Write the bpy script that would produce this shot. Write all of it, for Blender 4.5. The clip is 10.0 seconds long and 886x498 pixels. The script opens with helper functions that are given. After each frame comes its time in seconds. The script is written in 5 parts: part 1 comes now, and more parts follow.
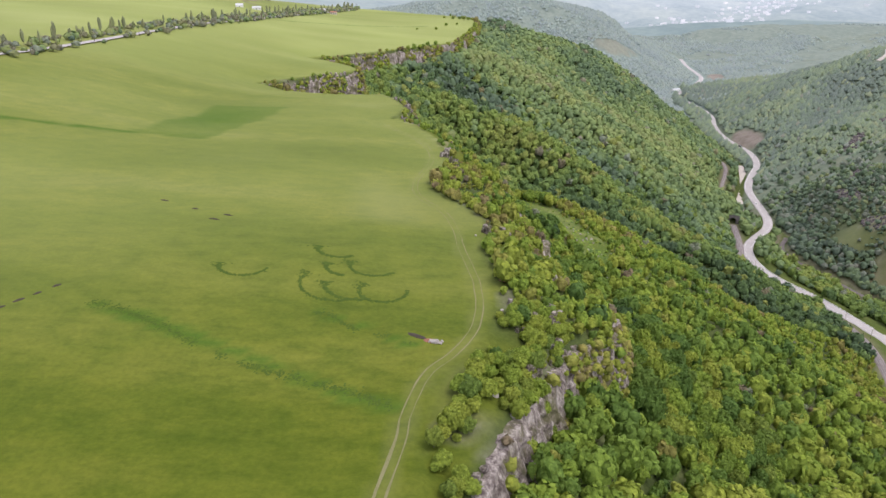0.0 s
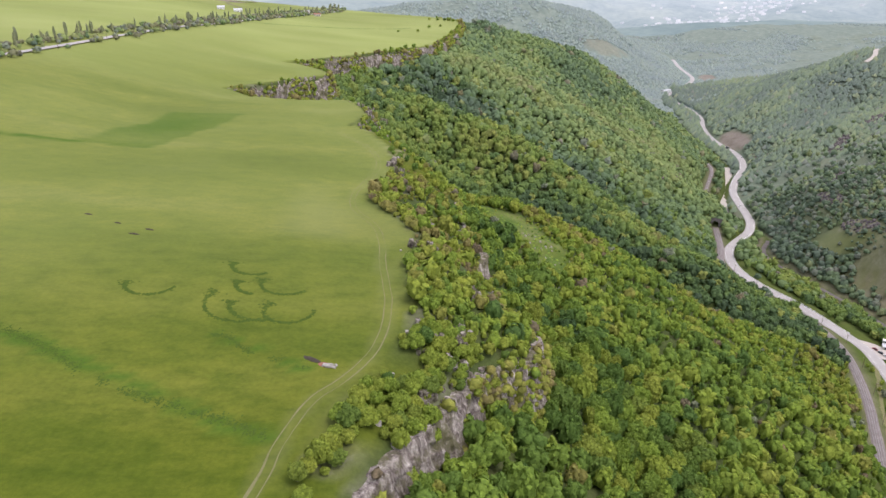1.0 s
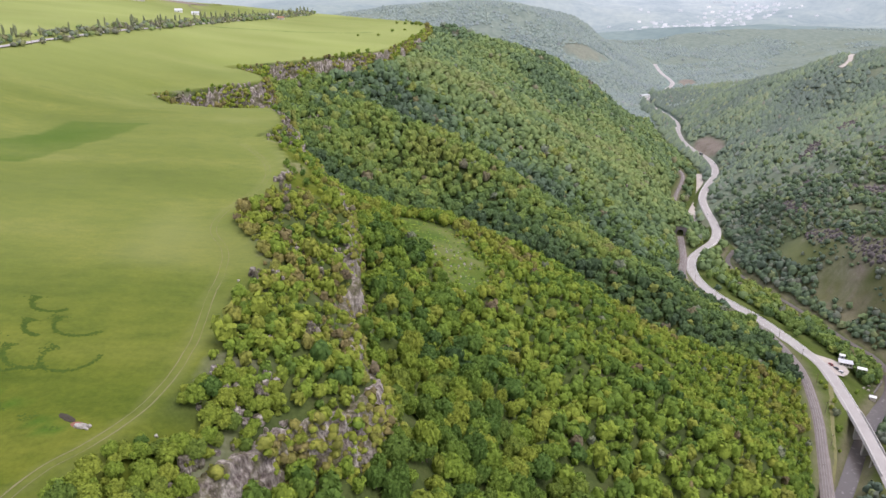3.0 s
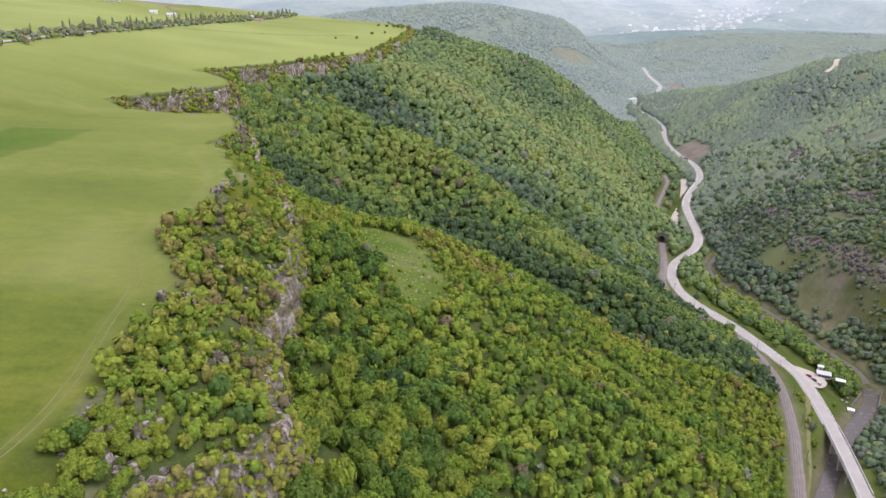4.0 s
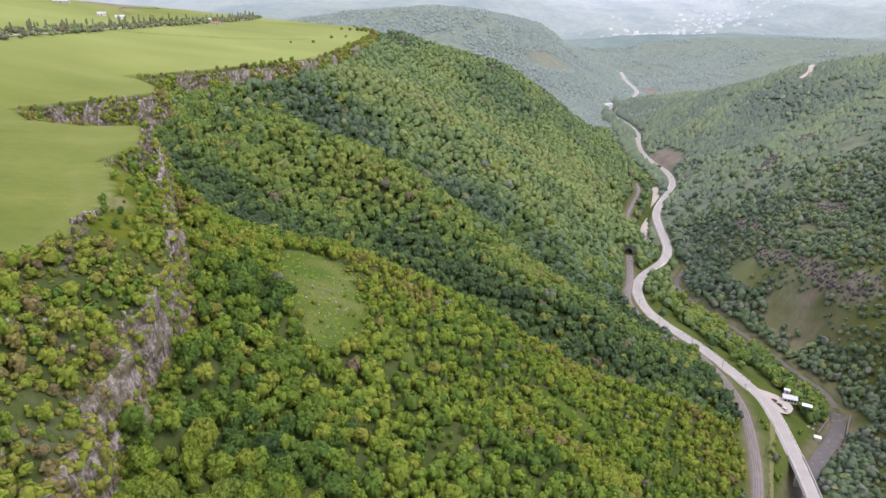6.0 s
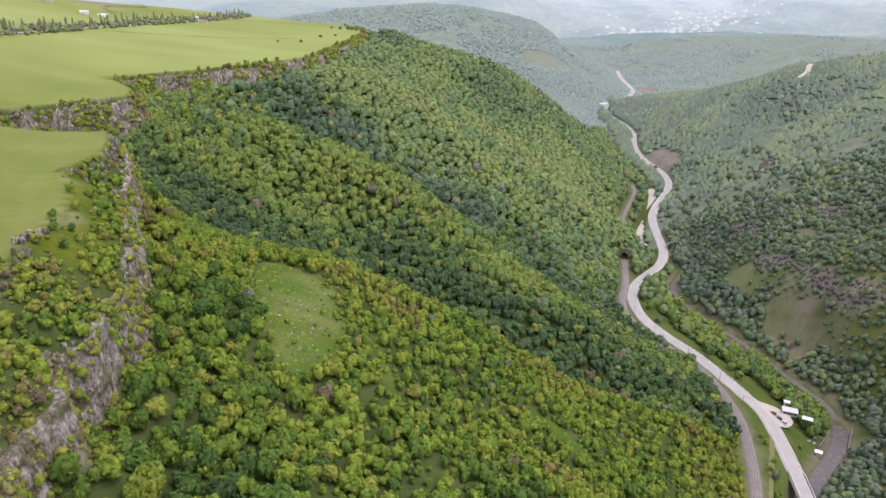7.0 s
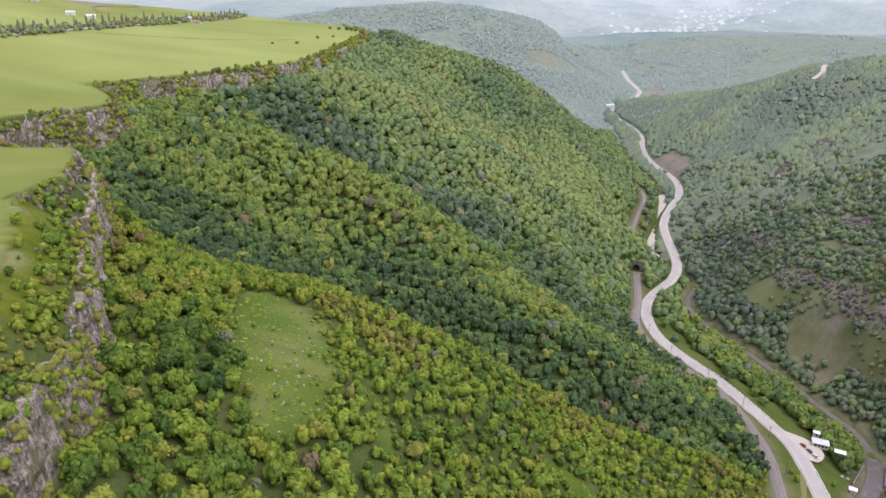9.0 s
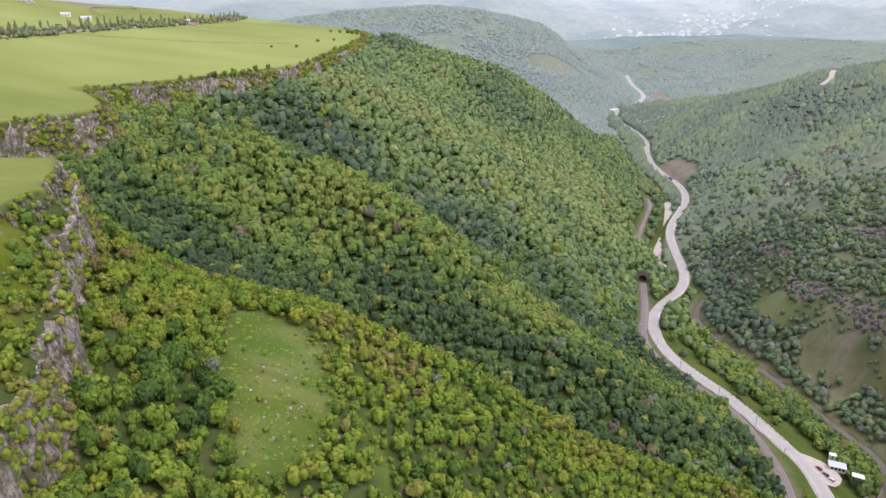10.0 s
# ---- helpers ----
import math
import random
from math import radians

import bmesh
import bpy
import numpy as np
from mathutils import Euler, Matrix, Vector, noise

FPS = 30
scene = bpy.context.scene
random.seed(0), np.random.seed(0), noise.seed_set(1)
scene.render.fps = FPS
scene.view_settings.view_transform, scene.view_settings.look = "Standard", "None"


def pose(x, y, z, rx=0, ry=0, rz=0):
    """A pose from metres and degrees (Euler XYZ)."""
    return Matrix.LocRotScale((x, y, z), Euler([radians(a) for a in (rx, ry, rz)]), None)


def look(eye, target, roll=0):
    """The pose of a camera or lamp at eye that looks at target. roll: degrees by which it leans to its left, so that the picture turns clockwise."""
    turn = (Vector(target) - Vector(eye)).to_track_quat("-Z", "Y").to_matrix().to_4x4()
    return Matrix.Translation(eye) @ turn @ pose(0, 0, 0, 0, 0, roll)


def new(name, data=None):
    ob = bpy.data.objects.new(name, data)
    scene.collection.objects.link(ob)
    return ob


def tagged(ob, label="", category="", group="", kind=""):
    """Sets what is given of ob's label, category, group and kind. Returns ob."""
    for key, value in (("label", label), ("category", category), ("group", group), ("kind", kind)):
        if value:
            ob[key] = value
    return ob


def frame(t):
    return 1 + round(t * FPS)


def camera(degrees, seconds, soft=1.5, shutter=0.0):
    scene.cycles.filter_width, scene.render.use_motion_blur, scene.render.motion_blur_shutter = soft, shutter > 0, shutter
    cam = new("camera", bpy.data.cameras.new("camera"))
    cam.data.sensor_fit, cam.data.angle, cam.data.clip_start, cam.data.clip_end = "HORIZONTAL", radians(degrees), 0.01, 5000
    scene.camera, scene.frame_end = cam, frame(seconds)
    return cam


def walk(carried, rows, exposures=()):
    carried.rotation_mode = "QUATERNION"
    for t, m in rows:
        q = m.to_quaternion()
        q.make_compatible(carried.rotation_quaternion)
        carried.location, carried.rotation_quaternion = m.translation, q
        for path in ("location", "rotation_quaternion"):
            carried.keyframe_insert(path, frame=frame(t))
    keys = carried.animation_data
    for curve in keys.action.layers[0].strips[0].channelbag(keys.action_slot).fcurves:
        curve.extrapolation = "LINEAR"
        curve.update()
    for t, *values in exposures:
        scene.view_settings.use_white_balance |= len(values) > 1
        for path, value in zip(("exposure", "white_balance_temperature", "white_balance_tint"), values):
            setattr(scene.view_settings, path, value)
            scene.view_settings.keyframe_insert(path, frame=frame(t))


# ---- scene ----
cam = camera(64.9, 10.0)
METRES, EYE, TILT, LEAN, TURN = 200.0, 70.0, -22.0, 0.0, 0.0
ROWS = [
    (0.0, 0.0, 0.0, 0.0, 0.0, 0.0, 0.0),
    (0.5, 0.0525, 0.0058, 0.0136, 0.02, -0.0, 0.01),
    (1.0, 0.1037, 0.018, 0.0215, -0.03, -0.04, 0.06),
    (1.5, 0.1537, 0.0348, 0.0278, -0.11, 0.03, 0.08),
    (2.0, 0.2024, 0.0549, 0.0355, -0.18, 0.13, 0.12),
    (2.5, 0.2491, 0.0789, 0.0447, -0.32, 0.15, 0.07),
    (4.0, 0.3787, 0.1652, 0.0787, -1.0, 0.37, -0.06),
    (4.5, 0.4173, 0.198, 0.0916, -1.38, 0.44, -0.19),
    (5.0, 0.4545, 0.2335, 0.1053, -1.68, 0.53, -0.18),
    (5.5, 0.4902, 0.2712, 0.1187, -1.9, 0.61, -0.05),
    (7.0, 0.554, 0.3933, 0.1685, -2.36, 0.41, 0.12),
    (7.5, 0.5554, 0.4363, 0.1863, -2.25, 0.33, 0.17),
    (8.0, 0.5566, 0.4787, 0.2023, -2.15, 0.27, 0.27),
    (8.5, 0.5571, 0.5195, 0.2178, -2.14, 0.25, 0.3),
    (9.0, 0.5567, 0.5592, 0.2335, -2.21, 0.31, 0.15),
    (9.5, 0.5561, 0.5994, 0.2493, -2.28, 0.4, -0.07),
    (10.0, 0.5561, 0.6402, 0.2658, -2.13, 0.5, -0.14),
]
walk(cam, [(t, pose(0, 0, EYE, TILT, LEAN, TURN) @ pose(METRES * x, METRES * y, METRES * z, 90 + pitch, roll, yaw)) for t, x, y, z, yaw, pitch, roll in ROWS], [(0.0, 0.42, 6250.0, 22.0), (10.0, 0.42, 6250.0, 22.0)])

# ---------------------------------------------------------------- light
SUN_EL, SUN_AZ = 64.0, 120.0          # soft spring light through thin cloud
world = bpy.data.worlds.new("sky")
scene.world = world
world.use_nodes = True
wn = world.node_tree
sky = wn.nodes.new("ShaderNodeTexSky")
sky.sky_type = "NISHITA"
sky.sun_disc = False
sky.sun_elevation, sky.sun_rotation = radians(SUN_EL), radians(SUN_AZ)
sky.dust_density, sky.air_density, sky.ozone_density = 4.0, 1.0, 1.0
bg = wn.nodes["Background"]
veil = wn.nodes.new("ShaderNodeMix")          # thin cloud: greyer than a clear sky
veil.data_type = "RGBA"
veil.inputs[0].default_value = 0.62
veil.inputs[7].default_value = (8.2, 8.4, 8.6, 1)
wn.links.new(sky.outputs[0], veil.inputs[6])
wn.links.new(veil.outputs[2], bg.inputs[0])
bg.inputs[1].default_value = 0.14
sun_data = bpy.data.lights.new("sun", "SUN")
sun_data.energy, sun_data.angle, sun_data.color = 1.4, radians(30), (1.0, 0.95, 0.86)
sun = new("sun", sun_data)
_e, _a = radians(SUN_EL), radians(SUN_AZ)
sun.matrix_world = look((math.sin(_a) * math.cos(_e) * 900, math.cos(_a) * math.cos(_e) * 900, math.sin(_e) * 900), (0, 0, 0))
scene.view_settings.exposure = 0.0


# ---------------------------------------------------------------- materials
class Mat:
    """Small helper to write node materials."""

    def __init__(self, name, rough=0.85, metal=0.0, spec=0.3):
        self.m = bpy.data.materials.new(name)
        self.m.use_nodes = True
        self.t = self.m.node_tree
        self.b = self.t.nodes["Principled BSDF"]
        self.b.inputs["Roughness"].default_value = rough
        self.b.inputs["Metallic"].default_value = metal
        self.b.inputs["Specular IOR Level"].default_value = spec
        self.pos = self.t.nodes.new("ShaderNodeNewGeometry").outputs["Position"]

    def noise(self, scale, detail=4.0, rough=0.6, stretch=None):
        n = self.t.nodes.new("ShaderNodeTexNoise")
        n.inputs["Scale"].default_value = scale
        n.inputs["Detail"].default_value = detail
        n.inputs["Roughness"].default_value = rough
        src = self.pos
        if stretch:
            v = self.t.nodes.new("ShaderNodeVectorMath")
            v.operation = "MULTIPLY"
            self.t.links.new(src, v.inputs[0])
            v.inputs[1].default_value = stretch
            src = v.outputs[0]
        self.t.links.new(src, n.inputs["Vector"])
        return n.outputs["Fac"]

    def ramp(self, fac, stops, mode="LINEAR"):
        r = self.t.nodes.new("ShaderNodeValToRGB")
        e = r.color_ramp
        e.interpolation = mode
        while len(e.elements) < len(stops):
            e.elements.new(0.5)
        for el, (p, c) in zip(e.elements, stops):
            el.position = p
            el.color = (*c, 1) if len(c) == 3 else c
        self.t.links.new(fac, r.inputs[0])
        return r.outputs[0]

    def mix(self, fac, a, b, mode="MIX"):
        x = self.t.nodes.new("ShaderNodeMix")
        x.data_type, x.blend_type = "RGBA", mode
        for sock, val in ((x.inputs[0], fac), (x.inputs[6], a), (x.inputs[7], b)):
            if isinstance(val, (int, float)):
                sock.default_value = val
            elif isinstance(val, tuple):
                sock.default_value = (*val, 1)
            else:
                self.t.links.new(val, sock)
        return x.outputs[2]

    def math(self, op, a, b=0.0, clamp=False):
        x = self.t.nodes.new("ShaderNodeMath")
        x.operation, x.use_clamp = op, clamp
        for sock, val in zip(x.inputs, (a, b)):
            if isinstance(val, (int, float)):
                sock.default_value = val
            else:
                self.t.links.new(val, sock)
        return x.outputs[0]

    def attr(self, name):
        a = self.t.nodes.new("ShaderNodeAttribute")
        a.attribute_name = name
        return a.outputs["Fac"]

    def island(self):
        return self.t.nodes.new("ShaderNodeNewGeometry").outputs["Random Per Island"]

    def chance(self):
        return self.t.nodes.new("ShaderNodeObjectInfo").outputs["Random"]

    def colour(self, c):
        if isinstance(c, tuple):
            self.b.inputs["Base Color"].default_value = (*c, 1)
        else:
            self.t.links.new(c, self.b.inputs["Base Color"])
        return self

    def bump(self, fac, strength=0.5, dist=0.1):
        n = self.t.nodes.new("ShaderNodeBump")
        n.inputs["Strength"].default_value = strength
        n.inputs["Distance"].default_value = dist
        self.t.links.new(fac, n.inputs["Height"])
        self.t.links.new(n.outputs[0], self.b.inputs["Normal"])
        return self


def stained(name, a, b, scale=0.4, rough=0.85, fine=6.0, bump=0.3, metal=0.0, spec=0.3, dist=0.05):
    k = Mat(name, rough, metal, spec)
    big = k.ramp(k.noise(scale, 5), [(0.3, a), (0.7, b)])
    grain = k.noise(fine, 3)
    k.colour(k.mix(0.35, big, k.ramp(grain, [(0.25, tuple(v * 0.6 for v in a)), (0.75, tuple(min(1, v * 1.3) for v in b))])))
    k.bump(grain, bump, dist)
    return k.m


LEAF_STOPS = [(0.0, (0.040, 0.078, 0.028)), (0.22, (0.086, 0.156, 0.033)), (0.42, (0.180, 0.262, 0.036)), (0.58, (0.244, 0.290, 0.044)),
              (0.72, (0.228, 0.206, 0.066)), (0.86, (0.176, 0.140, 0.086)), (1.0, (0.180, 0.205, 0.132))]


def leaf_material(name, by_object, pale=0.0, shrub=False, vary=1.0, hazed=(0.285, 0.345, 0.255)):
    k = Mat(name, 0.75, 0.0, 0.12)
    tint = k.chance() if by_object else k.attr("tint")
    col = k.ramp(tint, LEAF_STOPS)
    if by_object:
        pick = (1, 3, 2, 3, 2) if shrub else (1, 2, 1, 3, 2)
        col = k.ramp(tint, [(i * 0.25, LEAF_STOPS[j][1]) for i, j in enumerate(pick)])
    clump = k.ramp(k.island(), [(0.0, (0.76, 0.78, 0.76)), (0.5, (1, 1, 1)), (1.0, (1.24, 1.21, 1.16))])
    col = k.mix(vary, col, clump, "MULTIPLY")
    fleck = k.ramp(k.noise(1.7, 4, 0.7), [(0.32, (0.68, 0.71, 0.69)), (0.5, (1, 1, 1)), (0.68, (1.3, 1.27, 1.2))])
    col = k.mix(vary, col, fleck, "MULTIPLY")
    # haze put into the leaf colour: mixed towards a pale far tint
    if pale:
        col = k.mix(pale, col, hazed)
    k.colour(col)
    k.bump(k.noise(1.3, 4, 0.7), 0.7, 0.5)
    tr = k.t.nodes.new("ShaderNodeBsdfTranslucent")
    k.t.links.new(col, tr.inputs[0])
    ms = k.t.nodes.new("ShaderNodeMixShader")
    ms.inputs[0].default_value = 0.22
    k.t.links.new(k.b.outputs[0], ms.inputs[1])
    k.t.links.new(tr.outputs[0], ms.inputs[2])
    k.t.links.new(ms.outputs[0], k.t.nodes["Material Output"].inputs[0])
    return k.m


def ground_material():
    """Meadow, woodland floor, bare soil, gravel and rock, laid out by the zones of the plan."""
    k = Mat("ground", 0.95, 0.0, 0.1)
    big, mid, fine = k.noise(0.012, 4), k.noise(0.07, 5), k.noise(0.9, 4, 0.7)
    drift = k.noise(0.02, 3, 0.5, (0.35, 1.6, 1.0))
    meadow = k.ramp(drift, [(0.30, (0.060, 0.088, 0.008)), (0.46, (0.090, 0.115, 0.011)), (0.60, (0.120, 0.138, 0.018)), (0.74, (0.142, 0.152, 0.032))])
    meadow = k.mix(k.ramp(mid, [(0.42, (0, 0, 0)), (0.72, (0.75, 0.75, 0.75))]), meadow, (0.066, 0.098, 0.008))
    meadow = k.mix(0.55, meadow, k.ramp(fine, [(0.25, (0.55, 0.62, 0.5)), (0.75, (1.3, 1.25, 1.2))]), "MULTIPLY")
    patchy = k.noise(0.2, 4, 0.6, (0.7, 1.4, 1.0))
    meadow = k.mix(0.8, meadow, k.ramp(patchy, [(0.28, (0.64, 0.74, 0.6)), (0.5, (1, 1, 1)), (0.72, (1.28, 1.18, 1.25))]), "MULTIPLY")
    meadow = k.mix(k.attr("dry"), meadow, k.mix(mid, (0.20, 0.22, 0.075), (0.27, 0.255, 0.12)))
    # far grass lightened in its colour to stand in for haze
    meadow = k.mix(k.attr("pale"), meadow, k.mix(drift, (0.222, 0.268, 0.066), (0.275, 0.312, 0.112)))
    meadow = k.mix(k.attr("lush"), meadow, k.mix(fine, (0.035, 0.085, 0.008), (0.070, 0.135, 0.014)))
    floor = k.ramp(mid, [(0.3, (0.045, 0.066, 0.020)), (0.55, (0.070, 0.094, 0.027)), (0.75, (0.100, 0.105, 0.045))])
    floor = k.mix(0.5, floor, k.ramp(fine, [(0.3, (0.5, 0.5, 0.5)), (0.7, (1.3, 1.3, 1.3))]), "MULTIPLY")
    col = k.mix(k.attr("meadow"), floor, meadow)
    soil = k.ramp(mid, [(0.3, (0.17, 0.135, 0.105)), (0.6, (0.26, 0.215, 0.18)), (0.8, (0.20, 0.20, 0.11))])
    soil = k.mix(0.5, soil, k.ramp(fine, [(0.3, (0.6, 0.6, 0.6)), (0.7, (1.2, 1.2, 1.2))]), "MULTIPLY")
    col = k.mix(k.attr("soil"), col, soil)
    rock = k.ramp(k.noise(0.35, 5, 0.65, (1, 1, 0.25)), [(0.3, (0.13, 0.125, 0.085)), (0.5, (0.22, 0.21, 0.15)), (0.7, (0.36, 0.33, 0.29))])
    col = k.mix(k.attr("rock"), col, rock)
    # haze painted over far ground as a pale blue-grey tone
    far_haze = k.ramp(mid, [(0.3, (0.135, 0.172, 0.145)), (0.5, (0.175, 0.215, 0.178)), (0.7, (0.225, 0.26, 0.215))])
    col = k.mix(k.attr("far_haze"), col, far_haze)
    # distant woods as mottled colour, with blue haze mixed in
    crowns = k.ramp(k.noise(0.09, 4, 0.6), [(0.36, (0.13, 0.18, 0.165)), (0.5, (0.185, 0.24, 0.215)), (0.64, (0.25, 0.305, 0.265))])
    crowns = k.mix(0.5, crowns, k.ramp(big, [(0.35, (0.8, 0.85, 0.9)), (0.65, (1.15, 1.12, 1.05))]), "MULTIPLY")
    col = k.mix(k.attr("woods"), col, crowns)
    k.colour(col)
    k.bump(k.math("ADD", k.math("MULTIPLY", fine, 0.6), mid), 0.5, 0.6)
    return k.m


def rock_material():
    k = Mat("cliff_rock", 0.92, 0.0, 0.2)
    # mottling and streaks, steepened so the colour also stands in for weak shading
    base = k.ramp(k.noise(0.8, 7, 0.75, (1, 1, 0.6)), [(0.34, (0.065, 0.052, 0.048)), (0.43, (0.20, 0.170, 0.158)), (0.52, (0.36, 0.33, 0.295)), (0.64, (0.58, 0.545, 0.495))])
    streak = k.ramp(k.noise(0.45, 5, 0.7, (1.6, 1.6, 0.3)), [(0.40, (0.38, 0.35, 0.34)), (0.56, (1, 1, 1))])
    col = k.mix(0.85, base, streak, "MULTIPLY")
    moss = k.ramp(k.noise(0.17, 5, 0.7), [(0.47, (0, 0, 0)), (0.60, (0.85, 0.85, 0.85))])
    col = k.mix(moss, col, k.mix(k.noise(2.2, 3), (0.05, 0.055, 0.02), (0.15, 0.145, 0.06)))
    shade = k.ramp(k.chance(), [(0, (0.78, 0.77, 0.76)), (1, (1.12, 1.10, 1.08))])
    k.colour(k.mix(1.0, col, shade, "MULTIPLY"))
    k.bump(k.noise(1.8, 6, 0.7), 1.0, 0.6)
    return k.m


M_GROUND = ground_material()
M_ROCK = rock_material()
M_LEAF = leaf_material("tree_leaves", True)
M_SHRUB = leaf_material("shrub_leaves", True, 0.0, True)
M_WOOD = leaf_material("woodland_leaves", False)
# the farther stands carry painted haze in their leaves, more with distance
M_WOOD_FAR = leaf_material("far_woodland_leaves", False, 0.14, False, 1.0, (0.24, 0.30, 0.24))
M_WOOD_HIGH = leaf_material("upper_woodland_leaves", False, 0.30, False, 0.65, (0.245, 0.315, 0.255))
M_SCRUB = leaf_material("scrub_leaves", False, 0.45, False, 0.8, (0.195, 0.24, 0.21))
M_BARK = stained("bark", (0.10, 0.075, 0.055), (0.19, 0.15, 0.12), 1.5)
M_ROAD = stained("dusty_asphalt", (0.32, 0.30, 0.285), (0.41, 0.39, 0.37), 0.12, 0.9, 2.0, 0.15)
M_SHOULDER = stained("gravel_shoulder", (0.36, 0.32, 0.28), (0.50, 0.46, 0.41), 0.3, 0.95)
M_LINE = stained("road_paint", (0.62, 0.62, 0.60), (0.75, 0.75, 0.72), 0.5)
M_TRACK = stained("trodden_earth", (0.135, 0.14, 0.05), (0.20, 0.19, 0.09), 0.5, 0.95)
M_BALLAST = stained("railway_ballast", (0.15, 0.125, 0.115), (0.27, 0.24, 0.225), 0.25, 0.95, 5.0)
M_STEEL = stained("worn_steel", (0.30, 0.29, 0.28), (0.45, 0.44, 0.43), 1.0, 0.45, 5.0, 0.1, 0.8)
M_CONCRETE = stained("concrete", (0.38, 0.36, 0.34), (0.52, 0.50, 0.47), 0.4, 0.9)
M_WHITE = stained("white_paint", (0.70, 0.70, 0.68), (0.82, 0.82, 0.80), 0.7, 0.6)
# near-black colour paints the shade inside doorways, shopfront and tunnel bore
M_DARK = stained("dark_opening", (0.015, 0.015, 0.016), (0.035, 0.035, 0.035), 1.0, 0.8)
M_ROOF_GREY = stained("sheet_metal_roof", (0.50, 0.51, 0.52), (0.66, 0.67, 0.68), 0.6, 0.5, 3.0, 0.1, 0.3)
M_ROOF_RED = stained("rusty_roof", (0.26, 0.12, 0.08), (0.38, 0.2, 0.14), 0.8)
M_WALL = stained("render_wall", (0.45, 0.41, 0.35), (0.60, 0.56, 0.49), 0.6)
M_STONE = stained("pale_stone", (0.24, 0.225, 0.20), (0.42, 0.395, 0.355), 0.8)
M_EARTH = stained("red_earth", (0.20, 0.085, 0.06), (0.30, 0.14, 0.10), 0.6, 0.95, 3.0, 0.6)
M_GRASS_DARK = stained("lush_grass", (0.034, 0.068, 0.007), (0.066, 0.106, 0.011), 0.8, 0.95, 5.0, 0.5)
M_RUBBER = stained("tyre_rubber", (0.02, 0.02, 0.02), (0.04, 0.04, 0.04), 2.0)
M_CAR_GLASS = stained("car_glass", (0.02, 0.025, 0.03), (0.04, 0.045, 0.05), 1.0, 0.12, 3.0, 0.0, 0.0, 0.6)


def water_material():
    k = Mat("silty_water", 0.18, 0.0, 0.5)
    foam = k.ramp(k.noise(0.35, 6, 0.7), [(0.56, (0, 0, 0)), (0.72, (1, 1, 1))])
    k.colour(k.mix(foam, (0.105, 0.092, 0.085), (0.26, 0.245, 0.23)))
    k.bump(k.noise(0.8, 4), 0.4, 0.2)
    return k.m


M_WATER = water_material()


def paint(name, c):
    return stained(name, c, tuple(min(1, v * 1.15) for v in c), 0.8, 0.3, 3.0, 0.02, 0.0, 0.5)


# ---------------------------------------------------------------- building helpers
def part(name, bm, material, parent=None, label=""):
    me = bpy.data.meshes.new(name)
    bm.to_mesh(me)
    bm.free()
    me.materials.append(material)
    ob = new(name, me)
    ob.parent = parent
    return tagged(ob, label) if label else ob


def shared(name, me, parent, m):
    ob = new(name, me)
    ob.parent = parent
    ob.matrix_basis = m
    return ob


def thing(name, label, category, m=None, group="", kind=""):
    ob = new(name)
    ob.empty_display_size = 0.5
    if m is not None:
        ob.matrix_basis = m
    return tagged(ob, label, category, group, kind)


def box(bm, x0, y0, z0, x1, y1, z1, bevel=0.0):
    r = bmesh.ops.create_cube(bm, size=1.0)
    vs = r["verts"]
    bmesh.ops.transform(bm, verts=vs, matrix=Matrix.Translation(((x0 + x1) / 2, (y0 + y1) / 2, (z0 + z1) / 2)) @ Matrix.Diagonal((x1 - x0, y1 - y0, z1 - z0, 1)))
    if bevel:
        es = {e for v in vs for e in v.link_edges}
        bmesh.ops.bevel(bm, geom=list(es), offset=bevel, segments=1, affect="EDGES")
    return bm


def cyl(bm, r1, r2, depth, m, seg=8):
    bmesh.ops.create_cone(bm, cap_ends=True, segments=seg, radius1=r1, radius2=r2, depth=depth, matrix=m)
    return bm


def mesh_np(name, verts, faces, material, attrs=None, smooth=False):
    """A mesh from numpy arrays: verts (n, 3), faces (m, 3 or 4)."""
    me = bpy.data.meshes.new(name)
    n, k = faces.shape
    me.vertices.add(len(verts))
    me.vertices.foreach_set("co", np.ascontiguousarray(verts, dtype=np.float32).ravel())
    me.loops.add(n * k)
    me.loops.foreach_set("vertex_index", np.ascontiguousarray(faces, dtype=np.int32).ravel())
    me.polygons.add(n)
    me.polygons.foreach_set("loop_start", np.arange(0, n * k, k, dtype=np.int32))
    if smooth:
        me.polygons.foreach_set("use_smooth", np.ones(n, dtype=bool))
    for key, val in (attrs or {}).items():
        a = me.attributes.new(key, "FLOAT", "POINT")
        a.data.foreach_set("value", np.ascontiguousarray(val, dtype=np.float32))
    me.update(calc_edges=True)
    me.materials.append(material)
    return me


# ---------------------------------------------------------------- the plan: lines of the land (metres)
RIM = np.array([(-40, -260), (-22, -60), (-12, 40), (-4, 85), (2, 106), (10, 129), (14, 150), (9, 174), (14, 190), (8, 208), (-5, 226), (-5, 239),
                (2, 261), (0, 287), (-8, 319), (-26, 350), (-19, 377), (-33, 419), (-60, 419), (-96, 432), (-122, 466), (-96, 490), (-61, 527),
                (-78, 562), (-109, 600), (-52, 653), (10, 733), (30, 850), (44, 985), (42, 1080), (0, 1165), (-70, 1230), (-170, 1290), (-420, 1420)], float)
PLATEAU = np.vstack([RIM, [(-5200, 2000), (-5200, -260)]])
